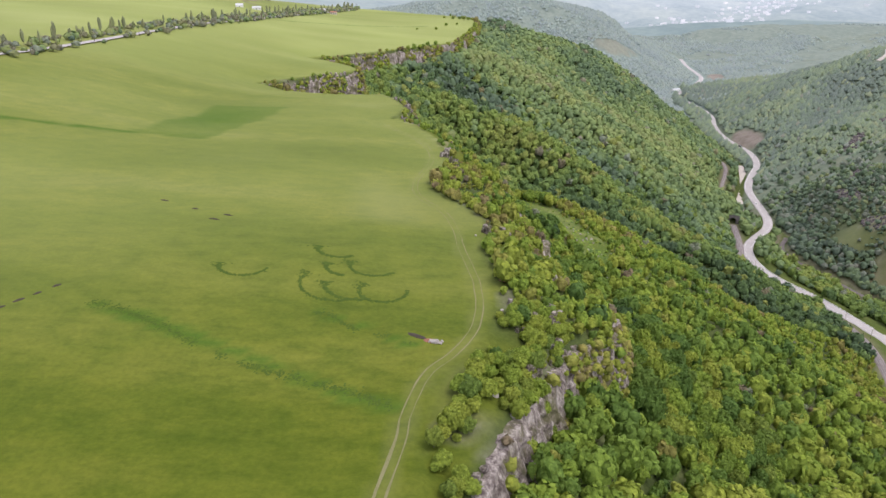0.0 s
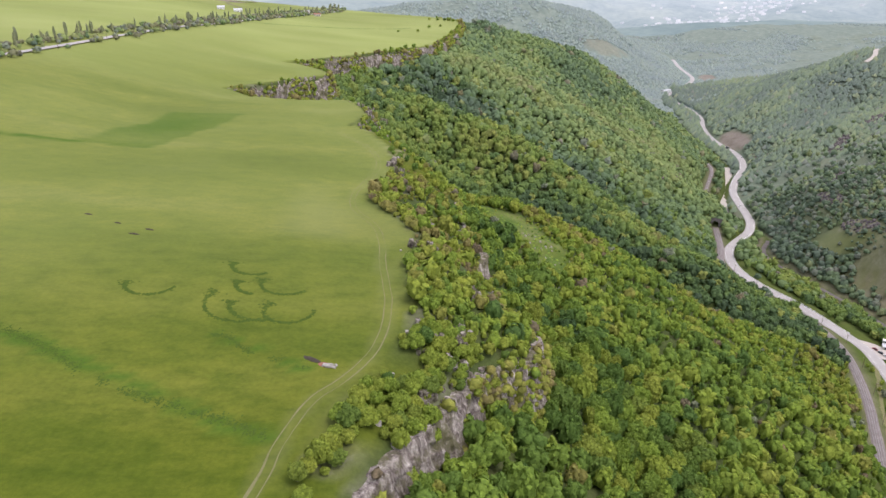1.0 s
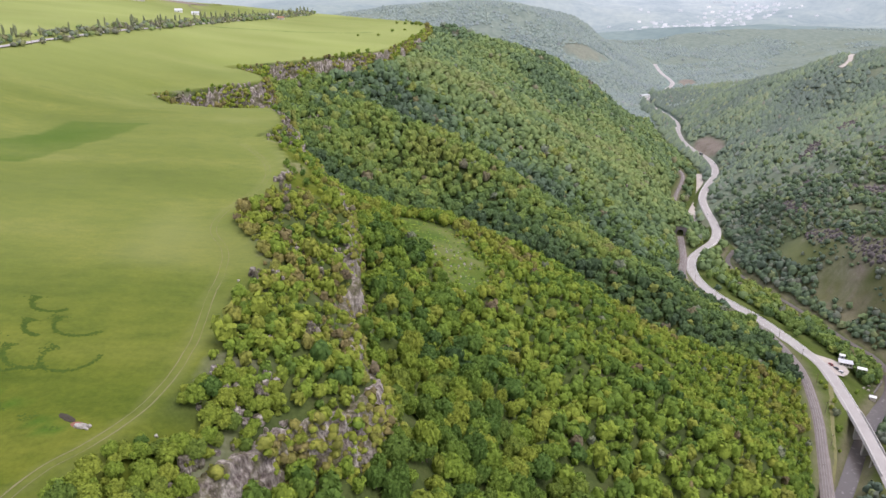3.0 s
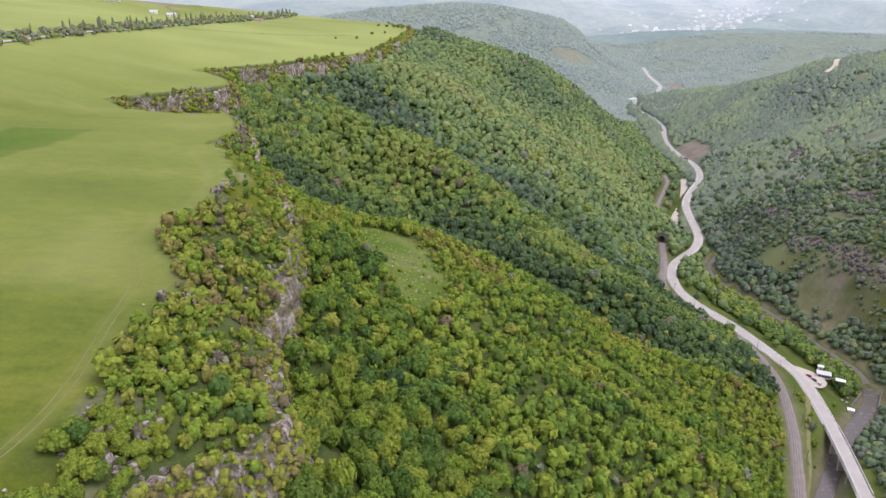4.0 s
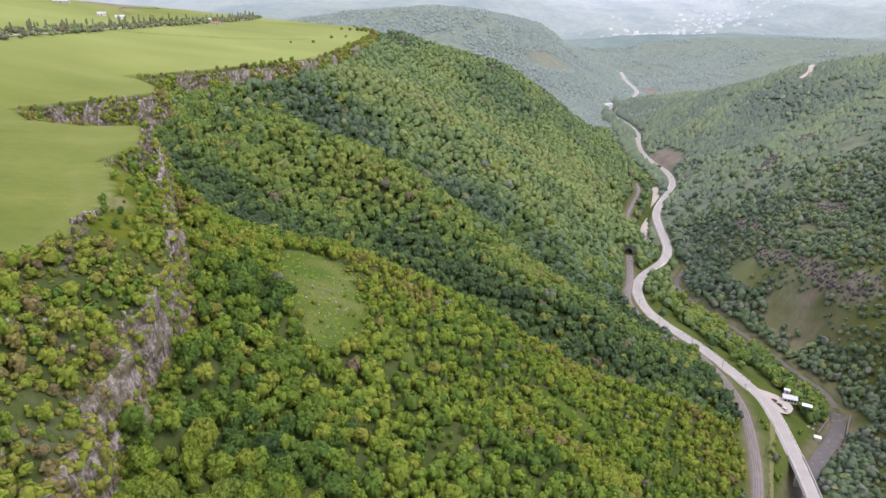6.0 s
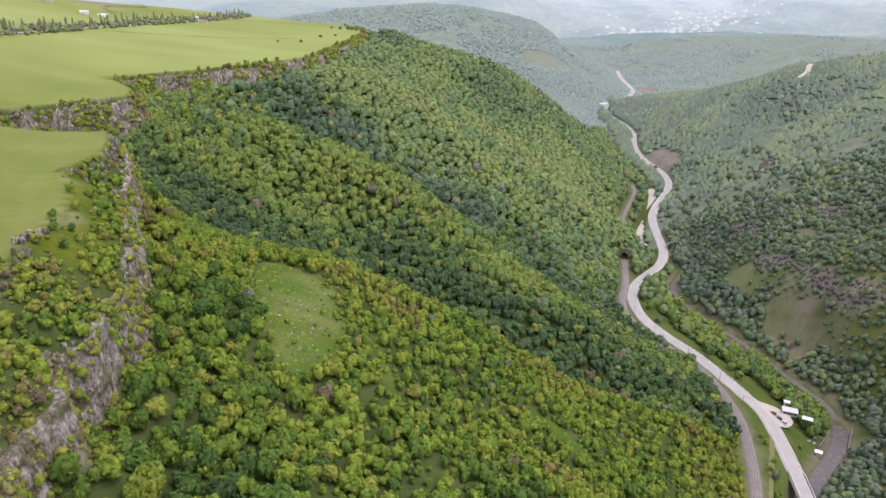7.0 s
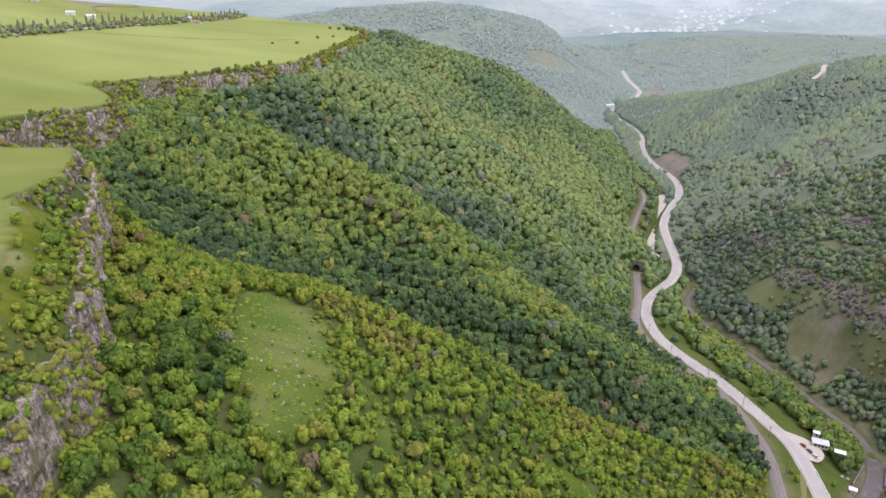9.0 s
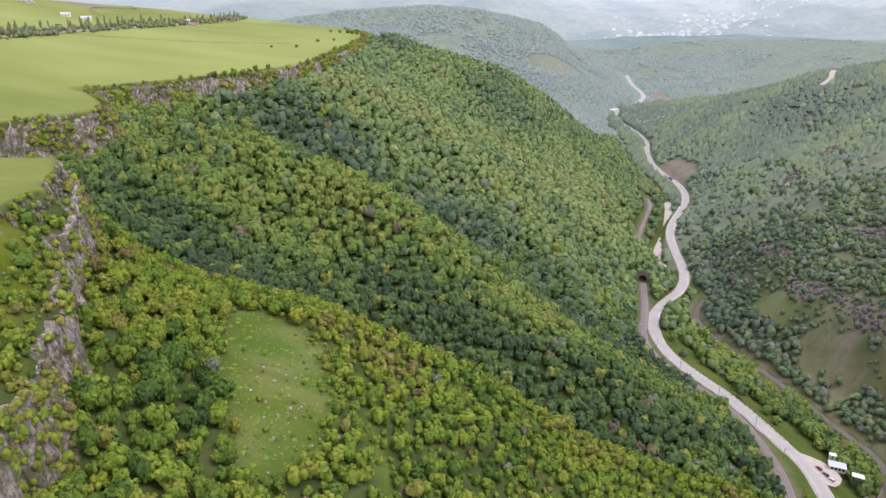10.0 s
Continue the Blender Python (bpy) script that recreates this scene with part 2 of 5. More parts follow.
ROAD = np.array([(285, 210), (300, 275), (324, 364), (335, 413), (343, 458), (343, 474), (339, 490), (327, 543), (316, 566), (306, 593), (303, 621), (308, 652), (318, 675),
                 (337, 698), (356, 718), (371, 748), (379, 782), (387, 830), (397, 873), (420, 920), (451, 972), (469, 1017), (475, 1062), (468, 1107),
                 (467, 1162), (481, 1235), (498, 1281), (501, 1345), (491, 1407), (489, 1454), (507, 1505), (552, 1567), (607, 1656), (618, 1729),
                 (625, 1828), (652, 1968)], float)
RAIL = np.array([(220, 230), (262, 300), (290, 364), (303, 393), (313, 421), (323, 455), (325, 480), (324, 507), (320, 528), (310, 552), (296, 580), (290, 612), (295, 640),
                 (304, 660), (316, 700), (324, 731)], float)
RAIL_FAR = np.array([(345, 822), (350, 838), (368, 885), (389, 929), (406, 970), (411, 995), (408, 1016)], float)
RIVER = np.array([(250, 290), (300, 350), (319, 375), (339, 400), (360, 422), (389, 449), (402, 487), (392, 515), (384, 554), (373, 594), (361, 628), (353, 666), (360, 690),
                  (380, 716), (372, 735), (362, 773), (364, 819), (397, 882), (420, 940), (442, 1005), (448, 1080), (440, 1160), (455, 1260), (468, 1360), (462, 1440), (520, 1560)], float)


TRACK_LINE = np.array([(-13, 55), (-9, 79), (-7, 90), (-6, 101), (-3, 112), (2, 118), (6.5, 127), (8.5, 140), (8, 155), (5, 172), (4, 186), (1, 203), (-9, 219), (-10, 238), (-4, 262),
                       (-5, 282), (-12, 304), (-28, 330)], float)


def road_z(y):
    return np.interp(y, [0, 980, 1250, 1500, 1750, 2500], [-197, -197, -188, -176, -168, -150])


def river_z(y):
    return road_z(y) - np.interp(y, [0, 430, 480, 700, 1000, 1400], [11, 11, 9, 7, 6, 5])


def dense(line, step):
    """Points along a line at about that step."""
    line = np.asarray(line, float)
    seg = np.linalg.norm(np.diff(line[:, :2], axis=0), axis=1)
    s = np.concatenate([[0], np.cumsum(seg)])
    q = np.linspace(0, s[-1], max(2, int(s[-1] / step) + 1))
    return np.stack([np.interp(q, s, line[:, i]) for i in range(line.shape[1])], 1)


def smooth_line(line, step):
    """A rounded line: corners cut twice."""
    p = np.asarray(line, float)
    for _ in range(2):
        a, b = p[:-1] * 0.75 + p[1:] * 0.25, p[:-1] * 0.25 + p[1:] * 0.75
        p = np.vstack([p[:1], np.stack([a, b], 1).reshape(-1, p.shape[1]), p[-1:]])
    return dense(p, step)


def to_line(x, y, line):
    """Distance from points to a polyline."""
    best = np.full(x.shape, 1e18)
    for (ax, ay), (bx, by) in zip(line[:-1], line[1:]):
        dx, dy = bx - ax, by - ay
        t = np.clip(((x - ax) * dx + (y - ay) * dy) / (dx * dx + dy * dy), 0, 1)
        best = np.minimum(best, (x - ax - t * dx) ** 2 + (y - ay - t * dy) ** 2)
    return np.sqrt(best)


def inside(x, y, poly):
    r = np.zeros(x.shape, bool)
    for (ax, ay), (bx, by) in zip(poly, np.roll(poly, -1, 0)):
        c = ((ay > y) != (by > y)) & (x < (bx - ax) * (y - ay) / ((by - ay) if by != ay else 1e-9) + ax)
        r ^= c
    return r


def wave(x, y, size, seed, octaves=4):
    """Smooth noise of about -1 to 1 with hills of that size."""
    rng = np.random.RandomState(seed)
    out, amp, tot = np.zeros(np.shape(x)), 1.0, 0.0
    for o in range(octaves):
        g = rng.rand(64, 64) * 2 - 1
        u, v = x / size * 2 ** o + rng.rand() * 64, y / size * 2 ** o + rng.rand() * 64
        iu, iv = np.floor(u).astype(int), np.floor(v).astype(int)
        fu, fv = u - iu, v - iv
        fu, fv = fu * fu * (3 - 2 * fu), fv * fv * (3 - 2 * fv)
        a, b, c, d = g[iu % 64, iv % 64], g[(iu + 1) % 64, iv % 64], g[iu % 64, (iv + 1) % 64], g[(iu + 1) % 64, (iv + 1) % 64]
        out += amp * ((a * (1 - fu) + b * fu) * (1 - fv) + (c * (1 - fu) + d * fu) * fv)
        tot += amp
        amp *= 0.5
    return out / tot * 1.6


def step01(a, b, v):
    t = np.clip((v - a) / (b - a), 0, 1)
    return t * t * (3 - 2 * t)


# the ledge below the rim: its width, its drop, and the height of the cliff under it, by y
def ledge(y):
    w = np.interp(y, [60, 85, 107, 124, 134, 148, 160, 170, 188, 200, 217, 240, 268, 306, 344, 395, 430, 600, 900], [8, 9, 12, 14, 17, 28, 31, 28, 22, 21, 26, 29, 24, 20, 17, 6, 3.5, 3.5, 5])
    zl = np.interp(y, [60, 100, 125, 150, 180, 300, 390, 430, 600], [-2, -3, -7, -14, -16, -14, -10, -3, -3])
    hc = np.interp(y, [60, 100, 150, 180, 240, 300, 420, 520, 640, 900, 1200], [9, 10, 14, 18, 22, 23, 25, 24, 16, 11, 8])
    scallop = step01(140, 165, y) * (1 - step01(395, 425, y))                 # buttresses and bays of the cliff
    w = w + scallop * (1.5 * np.sin(y * 0.21) + 1.0 * np.sin(y * 0.47 + 1))
    hc = hc * (1 + 0.25 * scallop * np.sin(y * 0.16 + 2))
    return w, zl, hc


class Land:
    """A smooth sheet through lines of known height."""

    def __init__(self, lines, step=22.0, soft=0.0):
        p = np.vstack([dense(l, step) for l in lines])
        keep, seen = [], set()
        for i, q in enumerate(p):
            key = (round(q[0] / 6), round(q[1] / 6))
            if key not in seen:
                seen.add(key)
                keep.append(i)
        p = p[keep]
        self.c = p[:, :2]
        r = np.linalg.norm(self.c[:, None] - self.c[None], axis=2)
        n = len(p)
        A = np.zeros((n + 3, n + 3))
        A[:n, :n] = -r - np.eye(n) * soft
        A[:n, n], A[:n, n + 1:] = 1, self.c / 1000
        A[n, :n], A[n + 1:, :n] = 1, self.c.T / 1000
        self.w = np.linalg.solve(A, np.concatenate([p[:, 2], np.zeros(3)]))

    def __call__(self, x, y):
        x, y = np.atleast_1d(x).astype(float), np.atleast_1d(y).astype(float)
        out, n = np.empty(x.shape), len(self.c)
        for i in range(0, len(x), 8000):
            q = np.stack([x[i:i + 8000], y[i:i + 8000]], 1)
            r = np.sqrt(((q[:, None] - self.c[None]) ** 2).sum(2))
            out[i:i + 8000] = -r @ self.w[:n] + self.w[n] + q / 1000 @ self.w[n + 1:]
        return out


def with_z(line, f):
    return np.column_stack([line, f(line[:, 1])])


_rim = smooth_line(RIM, 7.0)
_d = np.gradient(_rim, axis=0)
_nrm = np.stack([_d[:, 1], -_d[:, 0]], 1) / np.linalg.norm(_d, axis=1, keepdims=True)
_w, _zl, _hc = ledge(_rim[:, 1])
FOOT = np.column_stack([_rim + _nrm * (_w + 4)[:, None], _zl - _hc])
FOOT = FOOT[(~inside(FOOT[:, 0], FOOT[:, 1], RIM)) & (to_line(FOOT[:, 0], FOOT[:, 1], _rim) > _w * 0.8)][::3]

CREST_1 = [(5, 425, -58), (30, 436, -69), (62, 437, -75), (89, 436, -87), (120, 433, -103), (153, 430, -118), (171, 423, -127), (202, 420, -142), (235, 416, -153), (264, 416, -166), (292, 424, -188)]
GULLY_1 = [(-20, 470, -60), (5, 474, -80), (40, 480, -101), (69, 482, -115), (105, 472, -130), (141, 464, -145), (175, 456, -157), (210, 450, -170), (240, 444, -180), (280, 448, -193)]
CREST_2 = [(10, 600, -40), (52, 593, -56), (97, 586, -77), (132, 580, -99), (166, 556, -119), (192, 522, -133), (231, 496, -149), (262, 500, -170), (288, 520, -188)]
GULLY_2 = [(40, 660, -70), (110, 650, -105), (170, 636, -138), (225, 600, -168), (275, 580, -190)]
CREST_3 = [(60, 800, -28), (110, 800, -55), (180, 760, -98), (219, 700, -132), (240, 640, -158), (262, 625, -178)]
CREST_4 = [(90, 900, -30), (150, 860, -68), (215, 815, -108), (277, 765, -153), (305, 758, -172), (328, 772, -184), (338, 790, -187)]
SLOPES = [
    CREST_1, GULLY_1, CREST_2, GULLY_2, CREST_3, CREST_4,
    [(30, 330, -46), (72, 325, -55), (110, 322, -77), (160, 335, -108), (219, 378, -148), (258, 392, -172), (290, 408, -192)],
    [(47, 391, -57), (80, 390, -70), (125, 360, -86), (180, 395, -126)],
    [(72, 159, -53), (96, 232, -67), (146, 221, -88), (200, 240, -128), (250, 275, -170)],
    [(60, 60, -45), (130, 100, -85), (200, 140, -140)],
    [(69, 534, -98), (141, 500, -126), (195, 487, -150), (238, 466, -165)],                                   # far side of the gully
    [(-32, 520, -52), (4, 566, -70), (40, 545, -88)],
    [(150, 720, -110), (205, 660, -148), (240, 690, -164), (282, 690, -187)],
    [(70, 960, -22), (127, 976, -44), (184, 906, -84), (247, 883, -118), (281, 855, -139), (341, 872, -163), (364, 900, -186)],
    [(44, 1045, -3), (100, 1072, -14), (158, 1076, -30), (201, 1058, -44), (241, 1085, -60), (286, 1125, -88), (324, 1125, -114), (360, 1160, -147), (410, 1180, -182)],
    [(356, 993, -160), (392, 1000, -186)],
    [(120, 1250, -70), (200, 1300, -115), (330, 1260, -165), (400, 1250, -180)],
    [(40, 1250, -45), (-100, 1380, -60), (100, 1500, -100), (300, 1480, -150), (420, 1430, -172)],
    [(100, 1900, 0), (250, 1830, -5), (330, 1760, -40), (365, 1655, -98), (430, 1700, -112), (468, 1756, -118), (540, 1800, -150)],  # far plateau edge
    [(420, 1950, -40), (520, 1980, -110)],
    [(-300, 1700, -70), (-100, 1950, -20)],
]
FAR_SIDE = [
    [(330, 330, -190), (395, 400, -192), (425, 470, -192), (412, 560, -195), (392, 610, -194), (374, 655, -196), (410, 730, -190), (430, 830, -184), (470, 930, -180), (500, 1010, -178)],
    [(400, 300, -150), (440, 420, -150), (450, 500, -150), (440, 564, -146), (418, 613, -158), (412, 700, -164), (450, 780, -160), (474, 800, -155), (540, 880, -142), (520, 960, -150), (500, 1050, -172)],
    [(520, 300, -70), (530, 450, -90), (505, 560, -105), (480, 659, -138), (545, 755, -110), (600, 830, -105), (643, 1054, -120), (560, 1140, -128), (520, 1200, -160)],
    [(700, 500, -20), (700, 800, -60), (720, 1000, -70), (717, 1169, -55), (640, 1200, -95), (570, 1260, -140), (530, 1320, -170)],
    [(900, 900, -22), (950, 1150, -20), (850, 1300, -62), (700, 1380, -120), (580, 1420, -160)],
    [(1200, 1300, -60), (1000, 1600, -120), (765, 1579, -155), (680, 1650, -165)],
    [(760, 1900, -160), (1000, 2000, -150), (1500, 1800, -120)],
]
FAR_LAND = [
    [(700, 2300, -150), (900, 2450, -105), (1300, 2400, -100), (1800, 2200, -105)],
    [(600, 2600, -150), (1000, 2900, -165), (1700, 2900, -150), (2600, 2600, -150)],
    [(500, 3500, -165), (1300, 3600, -150), (2200, 3500, -120), (3400, 3000, -110)],
    [(-800, 3400, -60), (0, 3300, -90), (-200, 2700, -130), (-900, 2400, -110)],
    [(-2000, 4700, 20), (0, 4800, -20), (1500, 4700, 0), (3000, 4400, 30), (4600, 3600, 30)],
    [(4600, 0, 0), (2500, 500, 0), (1500, 0, 0), (800, -300, 0)],
    [(100, -300, -90), (250, -300, -195), (450, -300, -150)],
]
valley_lines = [with_z(ROAD, road_z), with_z(RAIL, lambda y: road_z(y) + 1), with_z(RAIL_FAR, lambda y: road_z(y) + 1), with_z(RIVER, river_z)]
LOW = Land([FOOT] + SLOPES + FAR_SIDE + FAR_LAND + valley_lines)
HIGH = Land([[(*p, 0.0) for p in RIM[1:30]],
             [(-9, 80, -0.5), (-18, 114, 0), (-18, 143, 0.7), (-31, 166, 3.0), (-64, 191, 4.7), (-80, 360, 3.3), (-110, 305, 4.0), (-140, 372, 6.5)],
             [(-60, 60, 2), (-120, 120, 7), (-150, 250, 10), (-170, 350, 16)],
             [(-232, 371, 28), (-224, 449, 26.5), (-220, 520, 26), (-214, 621, 25), (-196, 710, 22), (-186, 800, 19), (-178, 900, 16), (-165, 1020, 12), (-137, 1160, 8)],
             [(-60, 800, 5), (-70, 1000, 5)],
             [(-420, 500, 40), (-380, 800, 42), (-330, 1050, 34), (-260, 1250, 16), (-300, 1400, 0)],
             [(-900, 300, 60), (-900, 900, 75), (-800, 1500, 20), (-2500, 1000, 60), (-4600, 1000, 60), (-1500, -200, 60), (-300, -200, 20)]], 40.0, 3.0)
_ROADS = smooth_line(ROAD, 12.0)
_RAILS = smooth_line(RAIL, 12.0)
_RAILF = smooth_line(RAIL_FAR, 12.0)
_RIVERS = smooth_line(RIVER, 12.0)


def zones(x, y):
    """Height and zones of the land: a dict of arrays."""
    x, y = np.atleast_1d(x).astype(float), np.atleast_1d(y).astype(float)
    ins = inside(x, y, PLATEAU)
    d = np.full(x.shape, 1e4)
    near = (x > -700) & (x < 900) & (y > -300) & (y < 1700)
    d[near] = to_line(x[near], y[near], _rim)
    d = np.where(ins, -d, d)
    dj = d + wave(x, y, 9.0, 3, 2) * 1.2 * (d > 0)
    w, zl, hc = ledge(y)
    low = np.full(x.shape, -60.0)
    out = d > -1
    low[out] = LOW(x[out], y[out])
    rough = wave(x, y, 46.0, 11, 4) * np.clip(d / 40, 0, 1) * 4.0
    dr = np.full(x.shape, 1e4)
    dt, dv = dr.copy(), dr.copy()
    val = (x > 150) & (x < 800) & (y > 150) & (y < 2100)
    dr[val] = to_line(x[val], y[val], _ROADS)
    dt[val] = np.minimum(to_line(x[val], y[val], _RAILS), to_line(x[val], y[val], _RAILF))
    dv[val] = to_line(x[val], y[val], _RIVERS)
    low = low + rough * step01(6, 40, np.minimum(np.minimum(dr, dt), dv))
    span = (1 - step01(11, 17, dv)) * (y < 430)                    # under the bridge the river keeps its bed
    kr = np.maximum(step01(5.5, 12, dr), span)
    low = low * kr + (road_z(y) - 0.7) * (1 - kr)
    kt = np.maximum(step01(6, 12, dt), 1 - step01(6, 9, dr))
    low = low * kt + (road_z(y) + 0.4) * (1 - kt)
    bed = np.interp(y, [455, 500], [4.6, 3.0])
    kv = np.maximum(step01(bed, bed + 7, dv), (1 - step01(7, 10, dr)) * (y > 430))
    low = low * kv + (river_z(y) - 0.6) * (1 - kv)
    # ledge, cliff and foot
    t1 = np.clip(dj / np.maximum(w, 0.1), 0, 1)
    led = zl * (0.25 * t1 + 0.75 * t1 ** 1.5) + wave(x, y, 7.0, 5, 3) * 1.1 * np.clip(d / 5, 0, 1)
    fall = step01(0, 2.4, d - w)
    high = HIGH(x, y)
    blend = step01(w + 3, w + 24, d)
    cliff_z = led + (zl - hc - led) * fall
    outz = cliff_z * (1 - blend) + low * blend
    z = np.where(d <= 0, high * step01(0, 30, -d) + wave(x, y, 60.0, 21, 4) * 0.5 * step01(3, 30, -d), outz)
    z = z - 60 * step01(2380, 2560, y)
    steep = fall * (1 - step01(w + 2.5, w + 4.0, d)) * (d > 0)
    return {"z": z, "d": d, "w": w, "ins": ins, "road": dr, "rail": dt, "river": dv, "steep": steep, "led": t1}


def ellipse(x, y, cx, cy, a, b, turn):
    c, s = math.cos(radians(turn)), math.sin(radians(turn))
    u, v = ((x - cx) * c + (y - cy) * s) / a, (-(x - cx) * s + (y - cy) * c) / b
    return np.sqrt(u * u + v * v)


OUTCROPS = ((434, 585, 7, 30, 13), (423, 628, 6, 26, 20), (446, 545, 9, 18, 10), (430, 700, 7, 24, 5), (470, 760, 8, 20, -30), (540, 900, 9, 26, -40), (604, 940, 10, 20, -50), (500, 690, 8, 22, 30), (560, 780, 8, 26, 10))
OPEN_PATCHES = ((402, 642, 9, 20, 15), (469, 657, 8, 14, 20), (468, 928, 10, 20, -40), (506, 789, 8, 18, -30), (600, 1010, 12, 24, -45), (560, 850, 9, 20, -40))
MEADOW_EDGE = np.array([(38, 402), (50, 404), (64, 394), (78, 374), (85, 349), (87, 325), (82, 302), (70, 286), (61, 292), (56, 308), (48, 330), (41, 350), (36, 380)], float)


def clearing(x, y):
    """1 in the open meadows of the slope and on bare ground, 0 in closed woodland."""
    jag = wave(x, y, 22.0, 31, 4) * 0.42
    sx, sy = x + wave(x, y, 13.0, 33, 3) * 3.2, y + wave(x, y, 13.0, 34, 3) * 3.2
    edge = to_line(sx, sy, np.vstack([MEADOW_EDGE, MEADOW_EDGE[:1]]))
    open_ = step01(-3.5, 5.0, np.where(inside(sx, sy, MEADOW_EDGE), edge, -edge))
    for cx, cy, a, b, turn in ((176, 340, 6, 17, 60), (97, 330, 2.2, 36, 12), (170, 590, 10, 26, 60), (60, 640, 10, 20, 40)):
        open_ = np.maximum(open_, 1 - step01(0.85, 1.1, ellipse(x, y, cx, cy, a, b, turn) + jag))
    return open_


def outcrop(x, y):
    """Below 1 on the dark rock bands of the far slope."""
    return np.min([ellipse(x, y, *e) for e in OUTCROPS], axis=0) + wave(x, y, 16, 46) * 0.45


def ground_masks(x, y, q):
    d = q["d"]
    field = (d < 1.5).astype(float) * 1.0
    meadow = np.maximum(1 - step01(-2, 3, d), clearing(x, y) * (d > 0) * 0.85)
    right = (x > np.interp(y, _RIVERS[:, 1], _RIVERS[:, 0], left=320) + 4) & (d > 0) & (y < 2200)
    scrub = wave(x, y, 70.0, 41, 4)
    meadow = np.maximum(meadow, right * (0.4 + 0.35 * step01(-0.1, 0.4, scrub)))
    meadow = np.maximum(meadow, (1 - step01(0.55, 0.9, d / q["w"] + 0.2 * wave(x, y, 9, 59, 3))) * (d > 0) * step01(260, 276, y) * (1 - step01(344, 356, y)))
    meadow = np.maximum(meadow, (1 - step01(0.6, 0.95, d / q["w"])) * (d > 0) * (1 - step01(122, 134, y)) * 0.9)
    verge = (np.minimum(q["road"], q["rail"]) < 26) & (d > 0)
    meadow = np.maximum(meadow, verge * np.interp(y, [560, 680], [0.5, 0.25]))
    far = step01(1500, 2300, y) * (d > 0)
    meadow = np.maximum(meadow, far * step01(-0.2, 0.5, scrub))
    soil = right * (1 - step01(0.8, 1.15, ellipse(x, y, 411, 568, 15, 31, 16) + wave(x, y, 14, 44) * 0.5)) * np.clip(0.45 + 0.5 * wave(x, y, 9, 43, 3), 0, 1)
    soil = np.maximum(soil, right * np.clip(0.08 + 0.4 * wave(x, y, 45, 45), 0.0, 0.45) * (1 - step01(700, 1000, y) * 0.6))
    soil = np.maximum(soil, (1 - step01(0.8, 1.2, ellipse(x, y, 487, 1100, 16, 42, 5))) * 1.0)
    soil = np.maximum(soil, (1 - step01(0.8, 1.2, ellipse(x, y, 492, 1000, 12, 30, 20))) * 0.9)
    soil = np.maximum(soil, (1 - step01(0.8, 1.2, ellipse(x, y, 640, 1665, 22, 50, -15))) * 1.0)
    soil = np.maximum(soil, (1 - step01(0.7, 1.2, ellipse(x, y, 410, 1690, 36, 92, -52) + wave(x, y, 30, 49) * 0.4)) * 0.2)
    soil = np.maximum(soil, (1 - step01(4, 8, q["rail"])) * (d > 0) * 0.4)
    soil = np.maximum(soil, (1 - step01(1.5, 5, np.abs(q["river"] - 7))) * (d > 0) * (y < 730) * 0.5)
    rock = np.clip(q["steep"] * 1.0 + (q["led"] > 0.02) * (d < q["w"]) * step01(0.25, 0.6, wave(x, y, 12, 47)) * 0.35, 0, 1)
    rock = np.maximum(rock, right * step01(0.55, 0.7, wave(x, y, 38, 48)) * 0.3)
    rock = np.maximum(rock, right * (1 - step01(0.75, 1.2, outcrop(x, y))) * 0.7)
    rock = np.maximum(rock, (1 - step01(0.7, 1.2, ellipse(x, y, 410, 1690, 36, 92, -52) + wave(x, y, 30, 49) * 0.4)) * 0.75)
    plot = np.array([(-128, 282), (-97, 279), (-79, 358), (-115, 358)], float)
    lush = inside(x + wave(x, y, 20, 50) * 2, y, plot) * (0.5 + 0.25 * wave(x, y, 30, 57))
    lush = np.maximum(lush, clearing(x, y) * (d > 4) * np.clip(0.45 + 0.5 * wave(x, y, 16, 56, 3), 0, 0.85))
    for ax, ay, bx, by, wd in ((-75, 133, -8, 100, 1.7), (-28, 134, -6, 122, 1.1), (-260, 268, -125, 281, 2.4), (-190, 760, -20, 900, 2.0)):
        s = to_line(x, y, np.array([(ax, ay), ((ax + bx) / 2, (ay + by) / 2 + 1.5), (bx, by)], float))
        lush = np.maximum(lush, (1 - step01(wd * 0.3, wd * 1.3, s + wave(x, y, 5, 52, 3) * 1.3)) * 0.85)
    dry = (1 - step01(0, 5, np.abs(d + 0.5))) * 0.22 * (d < 4) * step01(-0.3, 0.5, wave(x, y, 25, 51, 3)) + clearing(x, y) * np.clip(0.25 + 0.55 * wave(x, y, 24, 55, 3), 0, 0.8) * (d > 4)
    dry = np.maximum(dry, right * 0.4)
    lush = np.maximum(lush, verge * 0.3)
    dry = np.maximum(dry, verge * np.clip(0.15 + 0.25 * wave(x, y, 18, 98, 3), 0.0, 0.45))
    dry = np.maximum(dry, field * step01(0.35, 0.8, wave(x, y, 90, 53, 3)) * 0.4)
    soil = np.maximum(soil, field * (1 - step01(0.9, 1.05, ellipse(x, y, -330, 1080, 36, 70, 70))))
    dry = np.maximum(dry, field * (1 - step01(0.8, 2.2, to_line(x, y, TRACK_LINE))) * 0.2)
    # haze for the field: grows with distance from the near edge
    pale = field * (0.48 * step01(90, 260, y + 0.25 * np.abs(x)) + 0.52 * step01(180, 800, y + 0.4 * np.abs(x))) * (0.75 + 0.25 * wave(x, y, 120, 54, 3))
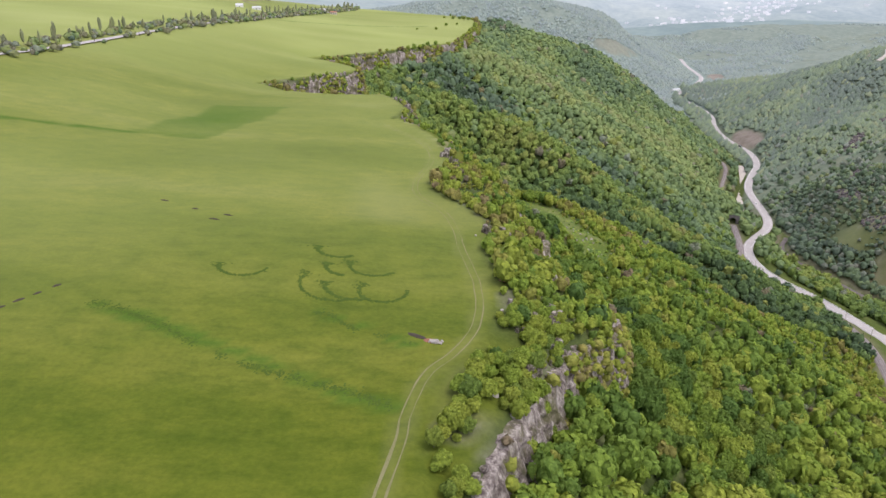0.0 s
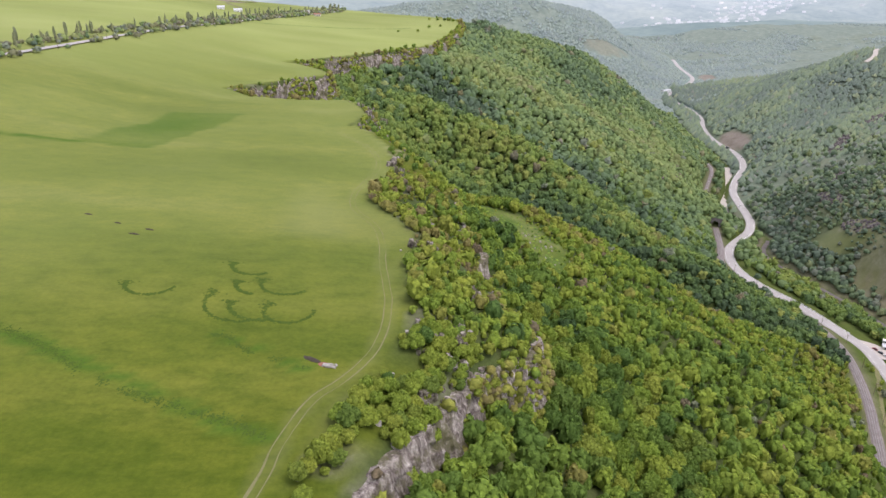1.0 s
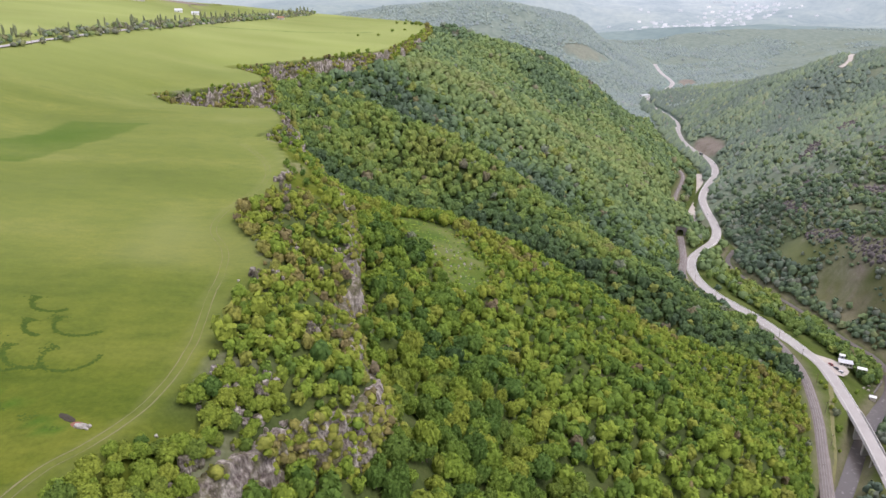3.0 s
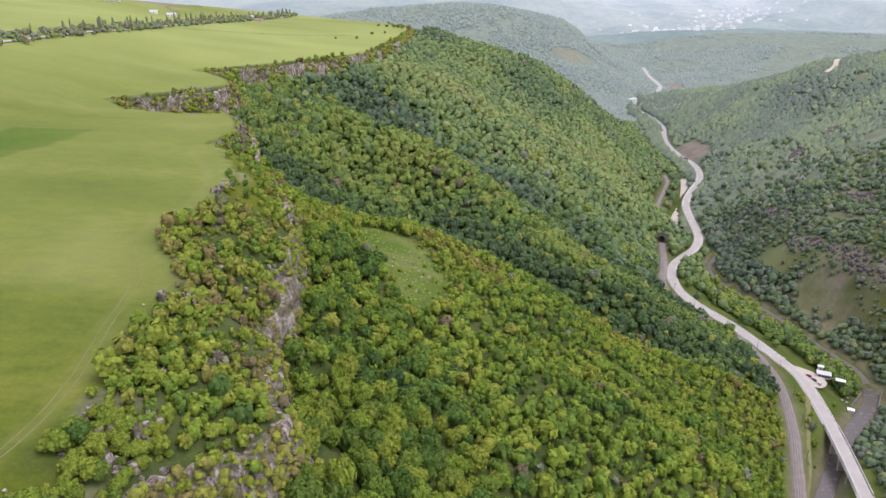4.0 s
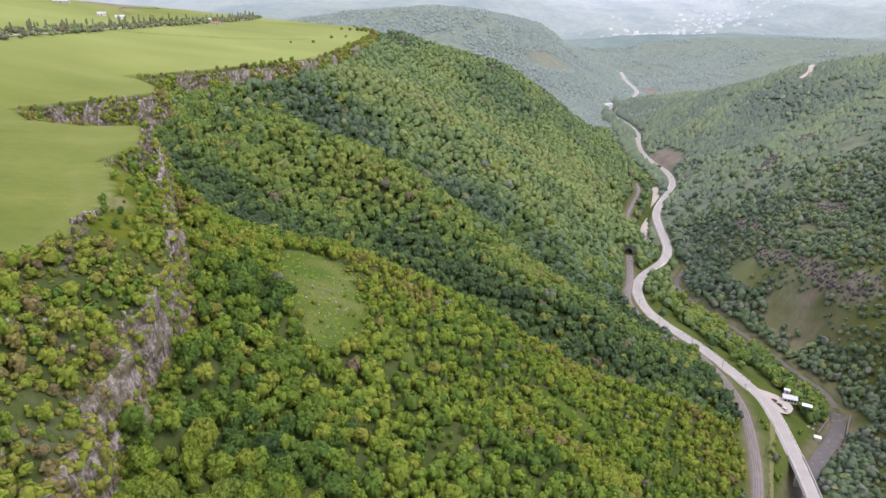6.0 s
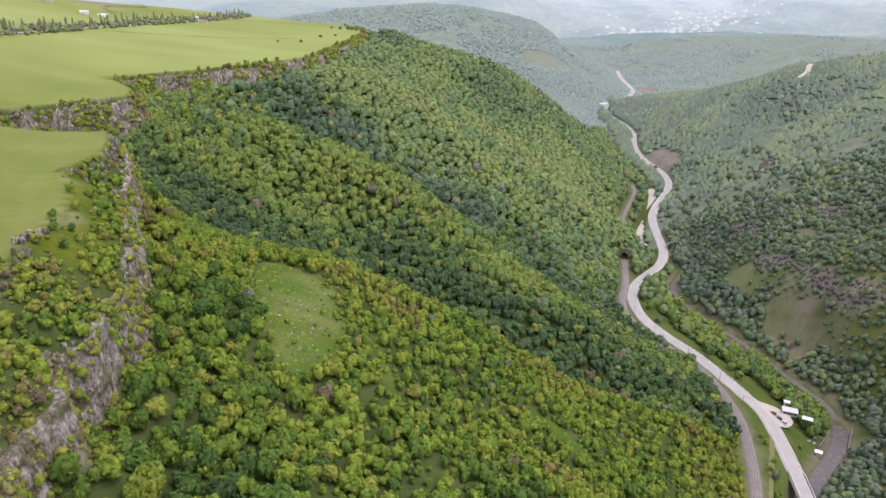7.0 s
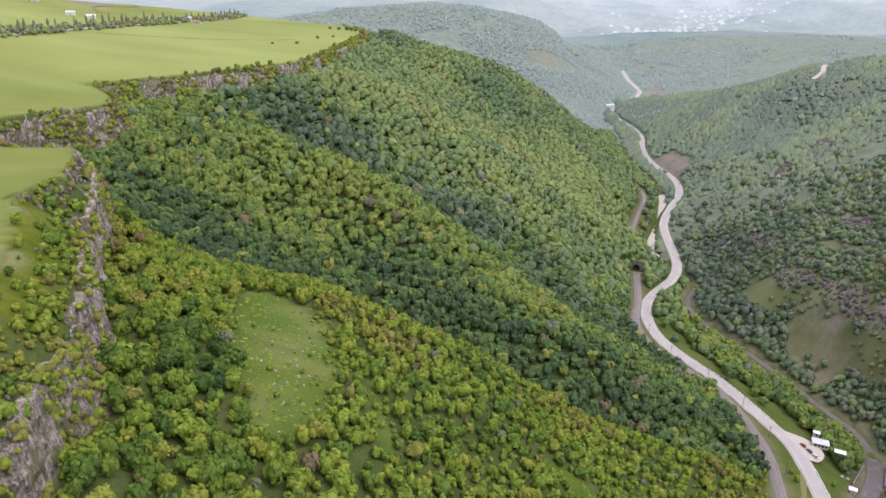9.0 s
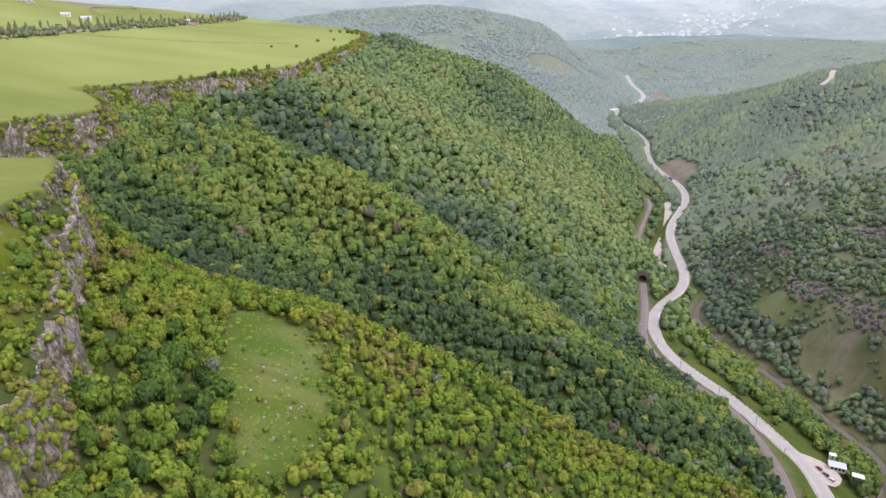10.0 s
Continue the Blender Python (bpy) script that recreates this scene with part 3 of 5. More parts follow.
    # where haze is painted onto the ground, by distance up the valley
    far_haze = (d > 0) * np.maximum(step01(1150, 1400, y), right * 0.65 * step01(480, 900, y)) * (1 - np.maximum(soil * 0.8, rock))
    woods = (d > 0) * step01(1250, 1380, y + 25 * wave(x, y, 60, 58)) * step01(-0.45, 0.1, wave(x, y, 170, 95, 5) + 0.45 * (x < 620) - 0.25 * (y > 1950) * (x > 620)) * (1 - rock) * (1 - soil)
    return {"meadow": meadow, "woods": woods, "far_haze": np.clip(far_haze, 0, 1), "pale": np.clip(pale, 0, 1), "soil": np.clip(soil, 0, 1), "rock": np.clip(rock, 0, 1), "lush": lush, "dry": dry}


def stretch(stops):
    """Grid lines from (start, step) pairs, growing between them."""
    out, i = [stops[0][0]], 0
    while out[-1] < stops[-1][0]:
        while i + 1 < len(stops) - 1 and out[-1] >= stops[i + 1][0]:
            i += 1
        (a, s), (b, e) = stops[i], stops[i + 1]
        out.append(out[-1] + s + (e - s) * np.clip((out[-1] - a) / (b - a), 0, 1))
    return np.array(out)


GRID = []


def build_ground():
    gx = stretch([(-4900, 260), (-700, 45), (-150, 4.5), (-70, 2.4), (60, 2.4), (150, 4.8), (520, 4.8), (800, 13), (1600, 60), (4800, 280)])
    gy = stretch([(-300, 30), (60, 3), (90, 2.4), (340, 2.4), (560, 3.6), (1060, 5.2), (1300, 10), (2200, 30), (4850, 130)])
    X, Y = np.meshgrid(gx, gy)
    x, y = X.ravel(), Y.ravel()
    q = zones(x, y)
    nx, ny = len(gx), len(gy)
    GRID.extend([gx, gy, {k: q[k].reshape(ny, nx) for k in ("z", "d", "road", "rail", "river", "steep")}])
    idx = np.arange(nx * ny).reshape(ny, nx)
    f = np.stack([idx[:-1, :-1], idx[:-1, 1:], idx[1:, 1:], idx[1:, :-1]], -1).reshape(-1, 4)
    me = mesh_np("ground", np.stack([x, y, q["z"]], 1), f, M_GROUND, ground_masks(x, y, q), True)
    return tagged(new("ground", me), "green plateau field falling by cliffs into a wooded valley", "ground", kind="structure")


ground = build_ground()


def sampled(x, y, key):
    """A value of the land read off its grid."""
    gx, gy, fields = GRID
    x, y = np.atleast_1d(x).astype(float), np.atleast_1d(y).astype(float)
    i, j = np.clip(np.searchsorted(gx, x) - 1, 0, len(gx) - 2), np.clip(np.searchsorted(gy, y) - 1, 0, len(gy) - 2)
    u, v = (x - gx[i]) / (gx[i + 1] - gx[i]), (y - gy[j]) / (gy[j + 1] - gy[j])
    f = fields[key]
    return (f[j, i] * (1 - u) + f[j, i + 1] * u) * (1 - v) + (f[j + 1, i] * (1 - u) + f[j + 1, i + 1] * u) * v


def height(x, y):
    return sampled(x, y, "z")


def survey(x, y):
    """All that is known of the land at these places."""
    q = {k: sampled(x, y, k) for k in GRID[2]}
    q["w"] = ledge(y)[0]
    return q


# ---------------------------------------------------------------- roads, railway, river
def ribbon(line, offsets, zf, lift):
    """Vertices and quads of a strip along a line, with the given side offsets and lifts."""
    d = np.gradient(line, axis=0)
    n = np.stack([d[:, 1], -d[:, 0]], 1) / np.linalg.norm(d, axis=1, keepdims=True)
    cols = []
    for o, l in zip(offsets, lift):
        p = line + n * o
        cols.append(np.column_stack([p, zf(line[:, 0], line[:, 1]) + l]))
    v = np.stack(cols, 1).reshape(-1, 3)
    k, m = len(offsets), len(line)
    idx = np.arange(k * m).reshape(m, k)
    f = np.stack([idx[:-1, :-1], idx[:-1, 1:], idx[1:, 1:], idx[1:, :-1]], -1).reshape(-1, 4)
    return v, f


def strip(name, line, offsets, zf, lift, mat, label="", category="", parent=None, kind="structure"):
    v, f = ribbon(line, offsets, zf, lift)
    ob = new(name, mesh_np(name, v, f, mat))
    if parent is not None:
        ob.parent = parent
        return tagged(ob, label) if label else ob
    return tagged(ob, label, category, kind=kind)


rz = lambda x, y: road_z(y)
road_line = smooth_line(ROAD, 6.0)
road = strip("road", road_line, (-5.0, -3.5, -3.4, 3.4, 3.5, 5.0), rz, (-0.6, -0.02, 0.0, 0.0, -0.02, -0.6), M_ROAD, "pale dusty two-lane asphalt road along the valley floor", "road")
strip("edge_line", road_line, (-3.05, -2.92), rz, (0.03, 0.03), M_LINE, "", "", road)
strip("edge_line", road_line, (2.92, 3.05), rz, (0.03, 0.03), M_LINE, "", "", road)
tz = lambda x, y: road_z(y) + 1.0
for _l in (smooth_line(RAIL, 6.0), smooth_line(RAIL_FAR, 6.0)):
    wide = 2.4 if len(_l) > 60 else 1.6
    rail = strip("railway", _l, (-wide - 1.4, -wide, wide, wide + 1.4), tz, (-0.9, 0.0, 0.0, -0.9), M_BALLAST, "brown ballasted railway line beside the valley road", "railway")
    for o in ((-2.1, -0.6, 0.6, 2.1) if wide > 2 else (-0.75, 0.75)):
        strip("rail", _l, (o - 0.09, o - 0.09, o + 0.09, o + 0.09), tz, (0.0, 0.2, 0.2, 0.0), M_STEEL, "", "", rail)
_rv = smooth_line(RIVER, 6.0)
low_reach = _rv[_rv[:, 1] < 470]
strip("water", low_reach, (-4.6, -2.3, 0, 2.3, 4.6), lambda x, y: river_z(y), (0.0, 0.0, 0.0, 0.0, 0.0), M_WATER, "shallow silty brown river with white riffles", "river")
strip("gravel_bar", _rv[(_rv[:, 1] > 770) & (_rv[:, 1] < 1006)], (-4.6, -2, 2, 4.6), lambda x, y: river_z(y), (0.1, 0.35, 0.3, 0.1), M_SHOULDER, "pale gravel river bar beside the road", "gravel bar")
strip("dirt_track", _rv[(_rv[:, 1] > 470) & (_rv[:, 1] < 715)], (-2.3, 0, 2.3), lambda x, y: river_z(y), (-0.45, -0.3, -0.45), stained("grey_earth", (0.10, 0.09, 0.085), (0.17, 0.15, 0.14), 0.15, 0.95), "grey-brown earth track along the river trees", "track")


def on_land(x, y):
    return height(x, y)


LANE = smooth_line([(341, 452), (333, 436), (325, 420), (316, 403), (309, 389), (302, 374), (295, 359), (280, 335)], 4.0)
strip("farm_lane", LANE, (-1.6, 0, 1.6), on_land, (0.25, 0.3, 0.25), M_TRACK, "pale dirt lane between the road and the railway", "track")
TRACK = smooth_line(TRACK_LINE, 1.5)
track = thing("dirt_track", "double-rutted dirt track across the green field", "track", kind="structure")
_tn = np.gradient(TRACK, axis=0)
_tn = np.stack([_tn[:, 1], -_tn[:, 0]], 1) / np.linalg.norm(_tn, axis=1, keepdims=True)
_rng = np.random.RandomState(5)
for side in (-0.85, 0.85):
    rut = TRACK + _tn * (side + wave(TRACK[:, 0], TRACK[:, 1], 5, 63, 2)[:, None] * 0.12)
    half = 0.19 + 0.12 * wave(TRACK[:, 0], TRACK[:, 1], 7, 64 + int(side * 2), 2)
    half *= np.interp(TRACK[:, 1], [100, 130, 175, 240], [0.9, 0.6, 0.45, 0.3])
    va = np.column_stack([rut - _tn * half[:, None], height(*(rut - _tn * half[:, None]).T) + 0.07])
    vb = np.column_stack([rut + _tn * half[:, None], height(*(rut + _tn * half[:, None]).T) + 0.07])
    v = np.stack([va, vb], 1).reshape(-1, 3)
    i = np.arange(len(rut) - 1) * 2
    ob = new("rut", mesh_np("rut", v, np.stack([i, i + 1, i + 3, i + 2], 1), M_TRACK))
    ob.parent = track

NW = smooth_line([(-300, 180), (-252, 280), (-232, 371), (-224, 449), (-220, 520), (-214, 621), (-196, 710), (-186, 800), (-178, 900), (-165, 1020), (-137, 1160), (-150, 1230)], 12.0)
strip("country_road", NW, (-3.4, -3, 3, 3.4), on_land, (0.1, 0.55, 0.55, 0.1), M_ROAD, "grey country road along the edge of the field", "road")
strip("field_track", smooth_line([(-320, 1230), (-250, 1120), (-290, 1040), (-240, 960)], 10.0), (-2, 2), on_land, (0.6, 0.6), M_TRACK, "pale track between far fields", "track")
HILL = smooth_line([(690, 1135), (712, 1150), (722, 1172), (800, 1258), (860, 1300)], 6.0)
strip("hill_road", HILL, (-3.5, 3.5), on_land, (0.9, 0.9), M_SHOULDER, "pale dirt road over the far hill", "road")


# ---------------------------------------------------------------- trees
_p = (1 + 5 ** 0.5) / 2
ICO_V = np.array([(-1, _p, 0), (1, _p, 0), (-1, -_p, 0), (1, -_p, 0), (0, -1, _p), (0, 1, _p), (0, -1, -_p), (0, 1, -_p), (_p, 0, -1), (_p, 0, 1), (-_p, 0, -1), (-_p, 0, 1)]) / math.hypot(1, _p)
ICO_F = np.array([(0, 11, 5), (0, 5, 1), (0, 1, 7), (0, 7, 10), (0, 10, 11), (1, 5, 9), (5, 11, 4), (11, 10, 2), (10, 7, 6), (7, 1, 8),
                  (3, 9, 4), (3, 4, 2), (3, 2, 6), (3, 6, 8), (3, 8, 9), (4, 9, 5), (2, 4, 11), (6, 2, 10), (8, 6, 7), (9, 8, 1)])


def crown_template(seed, lobes, tufts, tuft, squat=1.0, ruffle=0.26):
    """A leafy crown of radius about 1 that stands on z = 0: rounded boughs, each set with folded sprays of leaves."""
    rng = np.random.RandomState(seed)
    cs, rs = [np.array([0.06 * rng.randn(), 0.06 * rng.randn(), 0.72])], [0.72]
    for i in range(lobes):
        a = 2 * math.pi * (i + rng.rand() * 0.8) / lobes
        r = 0.30 + 0.40 * rng.rand()
        cs.append(np.array([math.cos(a) * r, math.sin(a) * r, 0.34 + 0.95 * (1 - r) + 0.3 * rng.rand()]))
        rs.append(0.27 + 0.13 * rng.rand())
    V, F, n = [], [], 0
    for c, r in zip(cs, rs):
        turn = np.linalg.qr(rng.randn(3, 3))[0]
        ball = ICO_V @ turn
        V += list(ball * r * (0.74 + 0.30 * rng.rand(12, 1)) + c)
        F += [tuple(f + n) for f in ICO_F if ball[f].mean(0)[2] > -0.5]
        n += 12
    made = tries = 0
    weight = np.array(rs) ** 2 / (np.array(rs) ** 2).sum()
    while made < tufts and tries < tufts * 30:
        tries += 1
        i = rng.choice(len(cs), p=weight)
        u = rng.randn(3)
        u /= np.linalg.norm(u)
        if u[2] < -0.3:
            continue
        p = cs[i] + u * rs[i] * (0.86 + 0.24 * rng.rand())
        if any(j != i and np.linalg.norm(p - cs[j]) < rs[j] * 0.82 for j in range(len(cs))):
            continue
        nrm = u + np.array([0, 0, 0.15]) + rng.randn(3) * ruffle
        nrm /= np.linalg.norm(nrm)
        t1 = np.cross(nrm, rng.randn(3))
        t1 /= np.linalg.norm(t1)
        t2 = np.cross(nrm, t1)
        size = tuft * (0.7 + 0.6 * rng.rand())
        V += [p - t1 * size, p + t2 * size * (0.5 + 0.5 * rng.rand()) - nrm * size * 0.35, p + t1 * size * (0.8 + 0.4 * rng.rand()) - nrm * size * 0.15, p - t2 * size * (0.5 + 0.5 * rng.rand()) - nrm * size * 0.35]
        F += [(n, n + 2, n + 1), (n, n + 3, n + 2)]
        n += 4
        made += 1
    V = np.array(V)
    V[:, 2] = np.maximum(V[:, 2] * squat, 0.0)
    return V, np.array(F)


def stem(V, F, tall=0.6):
    """The crown with a thin trunk below it."""
    n = len(V)
    tr = [(0.07 * math.cos(a), 0.07 * math.sin(a), z) for z in (-0.5, tall) for a in (0, 2.1, 4.2)]
    return np.vstack([V, tr]), np.vstack([F, [(n + i, n + (i + 1) % 3, n + 3 + i) for i in range(3)], [(n + (i + 1) % 3, n + 3 + (i + 1) % 3, n + 3 + i) for i in range(3)]])


def plant(name, pts, radius, tall, tints, templates, mat, label, category, seed, parent=None, smooth=False):
    """One mesh of many plants at the given places."""
    rng = np.random.RandomState(seed)
    which = rng.randint(len(templates), size=len(pts))
    VV, FF, TT, off = [], [], [], 0
    for k, (V, F) in enumerate(templates):
        sel = np.where(which == k)[0]
        if not len(sel):
            continue
        a = rng.rand(len(sel)) * 6.283
        c, s = np.cos(a)[:, None], np.sin(a)[:, None]
        r, h = radius[sel][:, None], tall[sel][:, None]
        x = (V[None, :, 0] * c - V[None, :, 1] * s) * r * (0.9 + 0.2 * rng.rand(len(sel), 1)) + pts[sel, 0][:, None]
        y = (V[None, :, 0] * s + V[None, :, 1] * c) * r + pts[sel, 1][:, None]
        z = V[None, :, 2] * h + pts[sel, 2][:, None]
        VV.append(np.stack([x, y, z], -1).reshape(-1, 3))
        FF.append((F[None] + (np.arange(len(sel)) * len(V))[:, None, None] + off).reshape(-1, 3))
        TT.append(np.repeat(tints[sel], len(V)))
        off += len(sel) * len(V)
    me = mesh_np(name, np.vstack(VV), np.vstack(FF), mat, {"tint": np.concatenate(TT)}, smooth)
    ob = new(name, me)
    if parent is not None:
        ob.parent = parent
    return tagged(ob, label, category, kind="stuff")


def scatter(x0, x1, y0, y1, step, seed):
    rng = np.random.RandomState(seed)
    gx, gy = np.meshgrid(np.arange(x0, x1, step), np.arange(y0, y1, step * 0.87))
    gx = gx + (np.arange(gx.shape[0]) % 2)[:, None] * step * 0.5
    x, y = gx.ravel() + (rng.rand(gx.size) - 0.5) * step * 0.8, gy.ravel() + (rng.rand(gx.size) - 0.5) * step * 0.8
    return x, y, rng


def tint_of(x, y, rng, base, spread=0.085):
    """Stands of like colour, with single trees that differ."""
    t = base + wave(x, y, 45.0, 61, 3) * 0.12 + rng.randn(len(x)) * spread
    odd = rng.rand(len(x))
    t = np.where(odd > 0.988, 0.84 + 0.05 * rng.randn(len(x)), t)
    t = np.where((odd < 0.05), 0.60, t)
    t = np.where((odd > 0.98) & (odd < 0.988), 1.0, t)
    return np.clip(t, 0, 1)


T_NEAR = [crown_template(100 + i, 12, 430, 0.105, 1.0 + 0.07 * i, 0.45) for i in range(6)]
T_MID = [stem(*crown_template(200 + i, 6, 84, 0.172, 1.0 + 0.08 * (i % 4), 0.38)) for i in range(8)]
T_SMALL = [crown_template(250 + i, 2, 27, 0.25, 0.95 + 0.08 * (i % 3)) for i in range(8)]
T_GULLY = [crown_template(270 + i, 4, 28, 0.24, 1.0 + 0.08 * (i % 3)) for i in range(8)]
T_FAR = [crown_template(300 + i, 0, 7, 0.36, 0.95 + 0.05 * i) for i in range(6)]
for _t in T_FAR:
    _t[0][:, :2] *= 1.3


def dot_template(seed):
    """A low six-sided dome for the farthest trees."""
    rng = np.random.RandomState(seed)
    rim = [((0.8 + 0.35 * rng.rand()) * math.cos(1.047 * i), (0.8 + 0.35 * rng.rand()) * math.sin(1.047 * i), 0.25 * rng.rand()) for i in range(6)]
    return np.array(rim + [(0.3 * rng.randn() * 0.6, 0.3 * rng.randn() * 0.6, 1.2)]), np.array([(i, (i + 1) % 6, 6) for i in range(6)])


T_DOT = [dot_template(450 + i) for i in range(6)]
CRESTS = [np.array(l)[:, :2] for l in (CREST_1, CREST_2, CREST_3, CREST_4)]
DALES = [np.array(l)[:, :2] for l in (GULLY_1, GULLY_2)]


def slope_trees(step, seed):
    """Places for trees on the slope between the cliffs and the railway, with what is needed to choose among them."""
    x, y, rng = scatter(-140, 520, -40, 1330, step, seed)
    q = survey(x, y)
    ok = (x < 0.74 * y + 150) & (q["d"] > q["w"] + 4.5) & (np.minimum(q["road"], q["rail"]) > 8) & (q["river"] > 9)
    ok &= x < np.interp(y, _RIVERS[:, 1], _RIVERS[:, 0], left=320) - 2
    band = np.minimum(q["road"], q["rail"])
    ok &= (band > 24) | (y > 640) & (rng.rand(len(x)) < 0.7) | (x < np.interp(y, _RAILS[:, 1], _RAILS[:, 0]) - 7) | (rng.rand(len(x)) < 0.10)
    ok &= (clearing(x, y) < 0.9) | (rng.rand(len(x)) < 0.10)
    x, y, z, d = x[ok], y[ok], q["z"][ok], q["d"][ok]
    g = DALES[0]
    beyond = (y - np.interp(x, g[:, 0], g[:, 1])) + rng.randn(len(x)) * 12
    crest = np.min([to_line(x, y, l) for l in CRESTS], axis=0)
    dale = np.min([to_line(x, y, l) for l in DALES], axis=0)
    # lit crests and shaded gullies are painted into the tint, over stand colour
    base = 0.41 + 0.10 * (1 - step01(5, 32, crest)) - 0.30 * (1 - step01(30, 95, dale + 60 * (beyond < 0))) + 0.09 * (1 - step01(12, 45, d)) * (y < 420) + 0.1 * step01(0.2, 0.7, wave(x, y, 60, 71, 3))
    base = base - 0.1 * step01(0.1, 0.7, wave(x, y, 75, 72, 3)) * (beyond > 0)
    return np.column_stack([x, y, z - 0.3]), d, beyond, base, rng


def soft_clear(P, rng):
    """How open the land is, with a ragged, thinning edge."""
    return clearing(P[:, 0], P[:, 1]) + 0.28 * rng.randn(len(P)) * step01(0.0, 0.02, clearing(P[:, 0] + 3, P[:, 1]) + clearing(P[:, 0] - 3, P[:, 1]))


own_trees = []
# tall trees under the cliff
P, d, beyond, base, rng = slope_trees(4.8, 7)
edge = P[:, 0] + rng.randn(len(P)) * 7 < np.interp(P[:, 1], [60, 200, 300, 420], [110, 100, 62, 70])
sel = edge & (beyond < 5) & (soft_clear(P, rng) < 0.5) & (P[:, 1] > -40) & (P[:, 1] < 470)
P, d, base = P[sel], d[sel], base[sel]
r = 4.0 * (0.42 + 0.68 * rng.rand(len(P)) ** 1.2)
h = r * (0.78 + 0.34 * rng.rand(len(P))) + 0.9
tint = tint_of(P[:, 0], P[:, 1], rng, base - 0.05, 0.11)
own = np.zeros(len(P), bool)
own[np.argsort(np.hypot(P[:, 0] - 60, P[:, 1] - 175))[:190]] = True
own_trees += [(P[i], r[i], h[i], False) for i in np.where(own)[0]]
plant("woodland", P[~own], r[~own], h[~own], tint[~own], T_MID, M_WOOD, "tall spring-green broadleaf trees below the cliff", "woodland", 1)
# smaller trees and thicket on the near spur
P, d, beyond, base, rng = slope_trees(4.25, 8)
edge = P[:, 0] + rng.randn(len(P)) * 7 < np.interp(P[:, 1], [60, 200, 300, 420], [110, 100, 62, 70])
sel = ~edge & (beyond < 0) & (soft_clear(P, rng) < 0.8) & (P[:, 1] > 20)
P, base = P[sel], base[sel]
keep = rng.rand(len(P)) < np.interp(P[:, 1], [150, 330], [0.78, 1.0])
P, base = P[keep], base[keep]
r = 3.2 * np.interp(P[:, 1], [150, 330], [1.4, 1.0]) * (0.35 + 0.85 * rng.rand(len(P)) ** 1.3) * (1 - 0.6 * clearing(P[:, 0], P[:, 1]))
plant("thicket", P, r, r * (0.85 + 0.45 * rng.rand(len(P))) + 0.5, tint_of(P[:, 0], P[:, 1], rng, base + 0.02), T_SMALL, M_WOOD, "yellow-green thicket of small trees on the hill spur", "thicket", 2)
# the gully and the slope behind it
P, d, beyond, base, rng = slope_trees(5.2, 9)
upper = beyond + rng.randn(len(P)) * 50
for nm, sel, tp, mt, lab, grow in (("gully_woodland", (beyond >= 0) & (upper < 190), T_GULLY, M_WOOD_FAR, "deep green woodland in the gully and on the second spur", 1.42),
                                   ("far_woodland", (beyond >= 0) & (upper >= 190) & (rng.rand(len(P)) < 0.9), T_FAR, M_WOOD_HIGH, "haze-tinted green broadleaf woodland on the steep far slope", 1.45)):
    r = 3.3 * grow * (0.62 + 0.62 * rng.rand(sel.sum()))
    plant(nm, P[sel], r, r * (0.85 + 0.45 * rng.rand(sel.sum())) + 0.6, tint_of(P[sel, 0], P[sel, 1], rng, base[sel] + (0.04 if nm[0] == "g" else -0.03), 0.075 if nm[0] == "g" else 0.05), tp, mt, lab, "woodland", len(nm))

# shrubs on the ledge below the rim
x, y, rng = scatter(-135, 60, 70, 1150, 2.4, 17)
q = survey(x, y)
ok = (q["d"] > 0.8) & (q["d"] < q["w"] + 4) & (wave(x, y, 16, 81, 3) > np.where(y < 420, -1.2, -0.7))
ok &= (y < 440) | (rng.rand(len(x)) < 0.75)
ok &= ~((y > 266) & (y < 350) & (q["d"] < 0.6 * q["w"])) | (rng.rand(len(x)) < 0.16)
ok &= (y > 130) | (wave(x, y, 10, 87, 2) > -0.05)
ok &= ~((y > 345) & (y < 412)) | (rng.rand(len(x)) < 0.4)
ok &= ~((q["steep"] > 0.15) & (rng.rand(len(x)) < np.where(y < 250, 0.5, 0.5)))
x, y, z = x[ok], y[ok], q["z"][ok]
radius = 1.95 * (0.4 + 0.9 * rng.rand(len(x)) ** 1.5) * np.where(rng.rand(len(x)) < 0.1, 1.7, 1.0) * np.interp(y, [100, 450, 1000], [1, 0.85, 1.0])
radius = np.where(y < 145, np.minimum(radius, 2.3), radius)
tall = radius * (0.95 + 0.4 * rng.rand(len(x)))
tints = np.clip(0.55 + wave(x, y, 20, 83, 3) * 0.18 + rng.randn(len(x)) * 0.11, 0.12, 0.9)
tints = np.where(y < 145, np.minimum(tints, 0.66), tints)
pts = np.column_stack([x, y, z - 0.2])
order = np.argsort(np.hypot(x - 9, y - 108))
own = np.zeros(len(x), bool)
own[order[:150]] = True
close = ~own & (np.hypot(x - 30, y - 150) < 110)
plant("rim_shrubs", pts[close], radius[close], tall[close], tints[close], T_SMALL, M_WOOD, "olive and yellow-green shrubs along the cliff edge", "shrubs", 3)
rest = ~own & ~close
plant("cliff_shrubs", pts[rest], radius[rest], tall[rest], tints[rest], T_SMALL, M_WOOD, "olive shrubs on the ledges of the long cliff", "shrubs", 13)
own_trees += [(pts[i], radius[i], tall[i], True) for i in np.where(own)[0]]

# bushes standing in the hillside meadow, thicker towards its edge
x, y, rng = scatter(20, 260, 270, 420, 2.6, 24)
op = clearing(x, y)
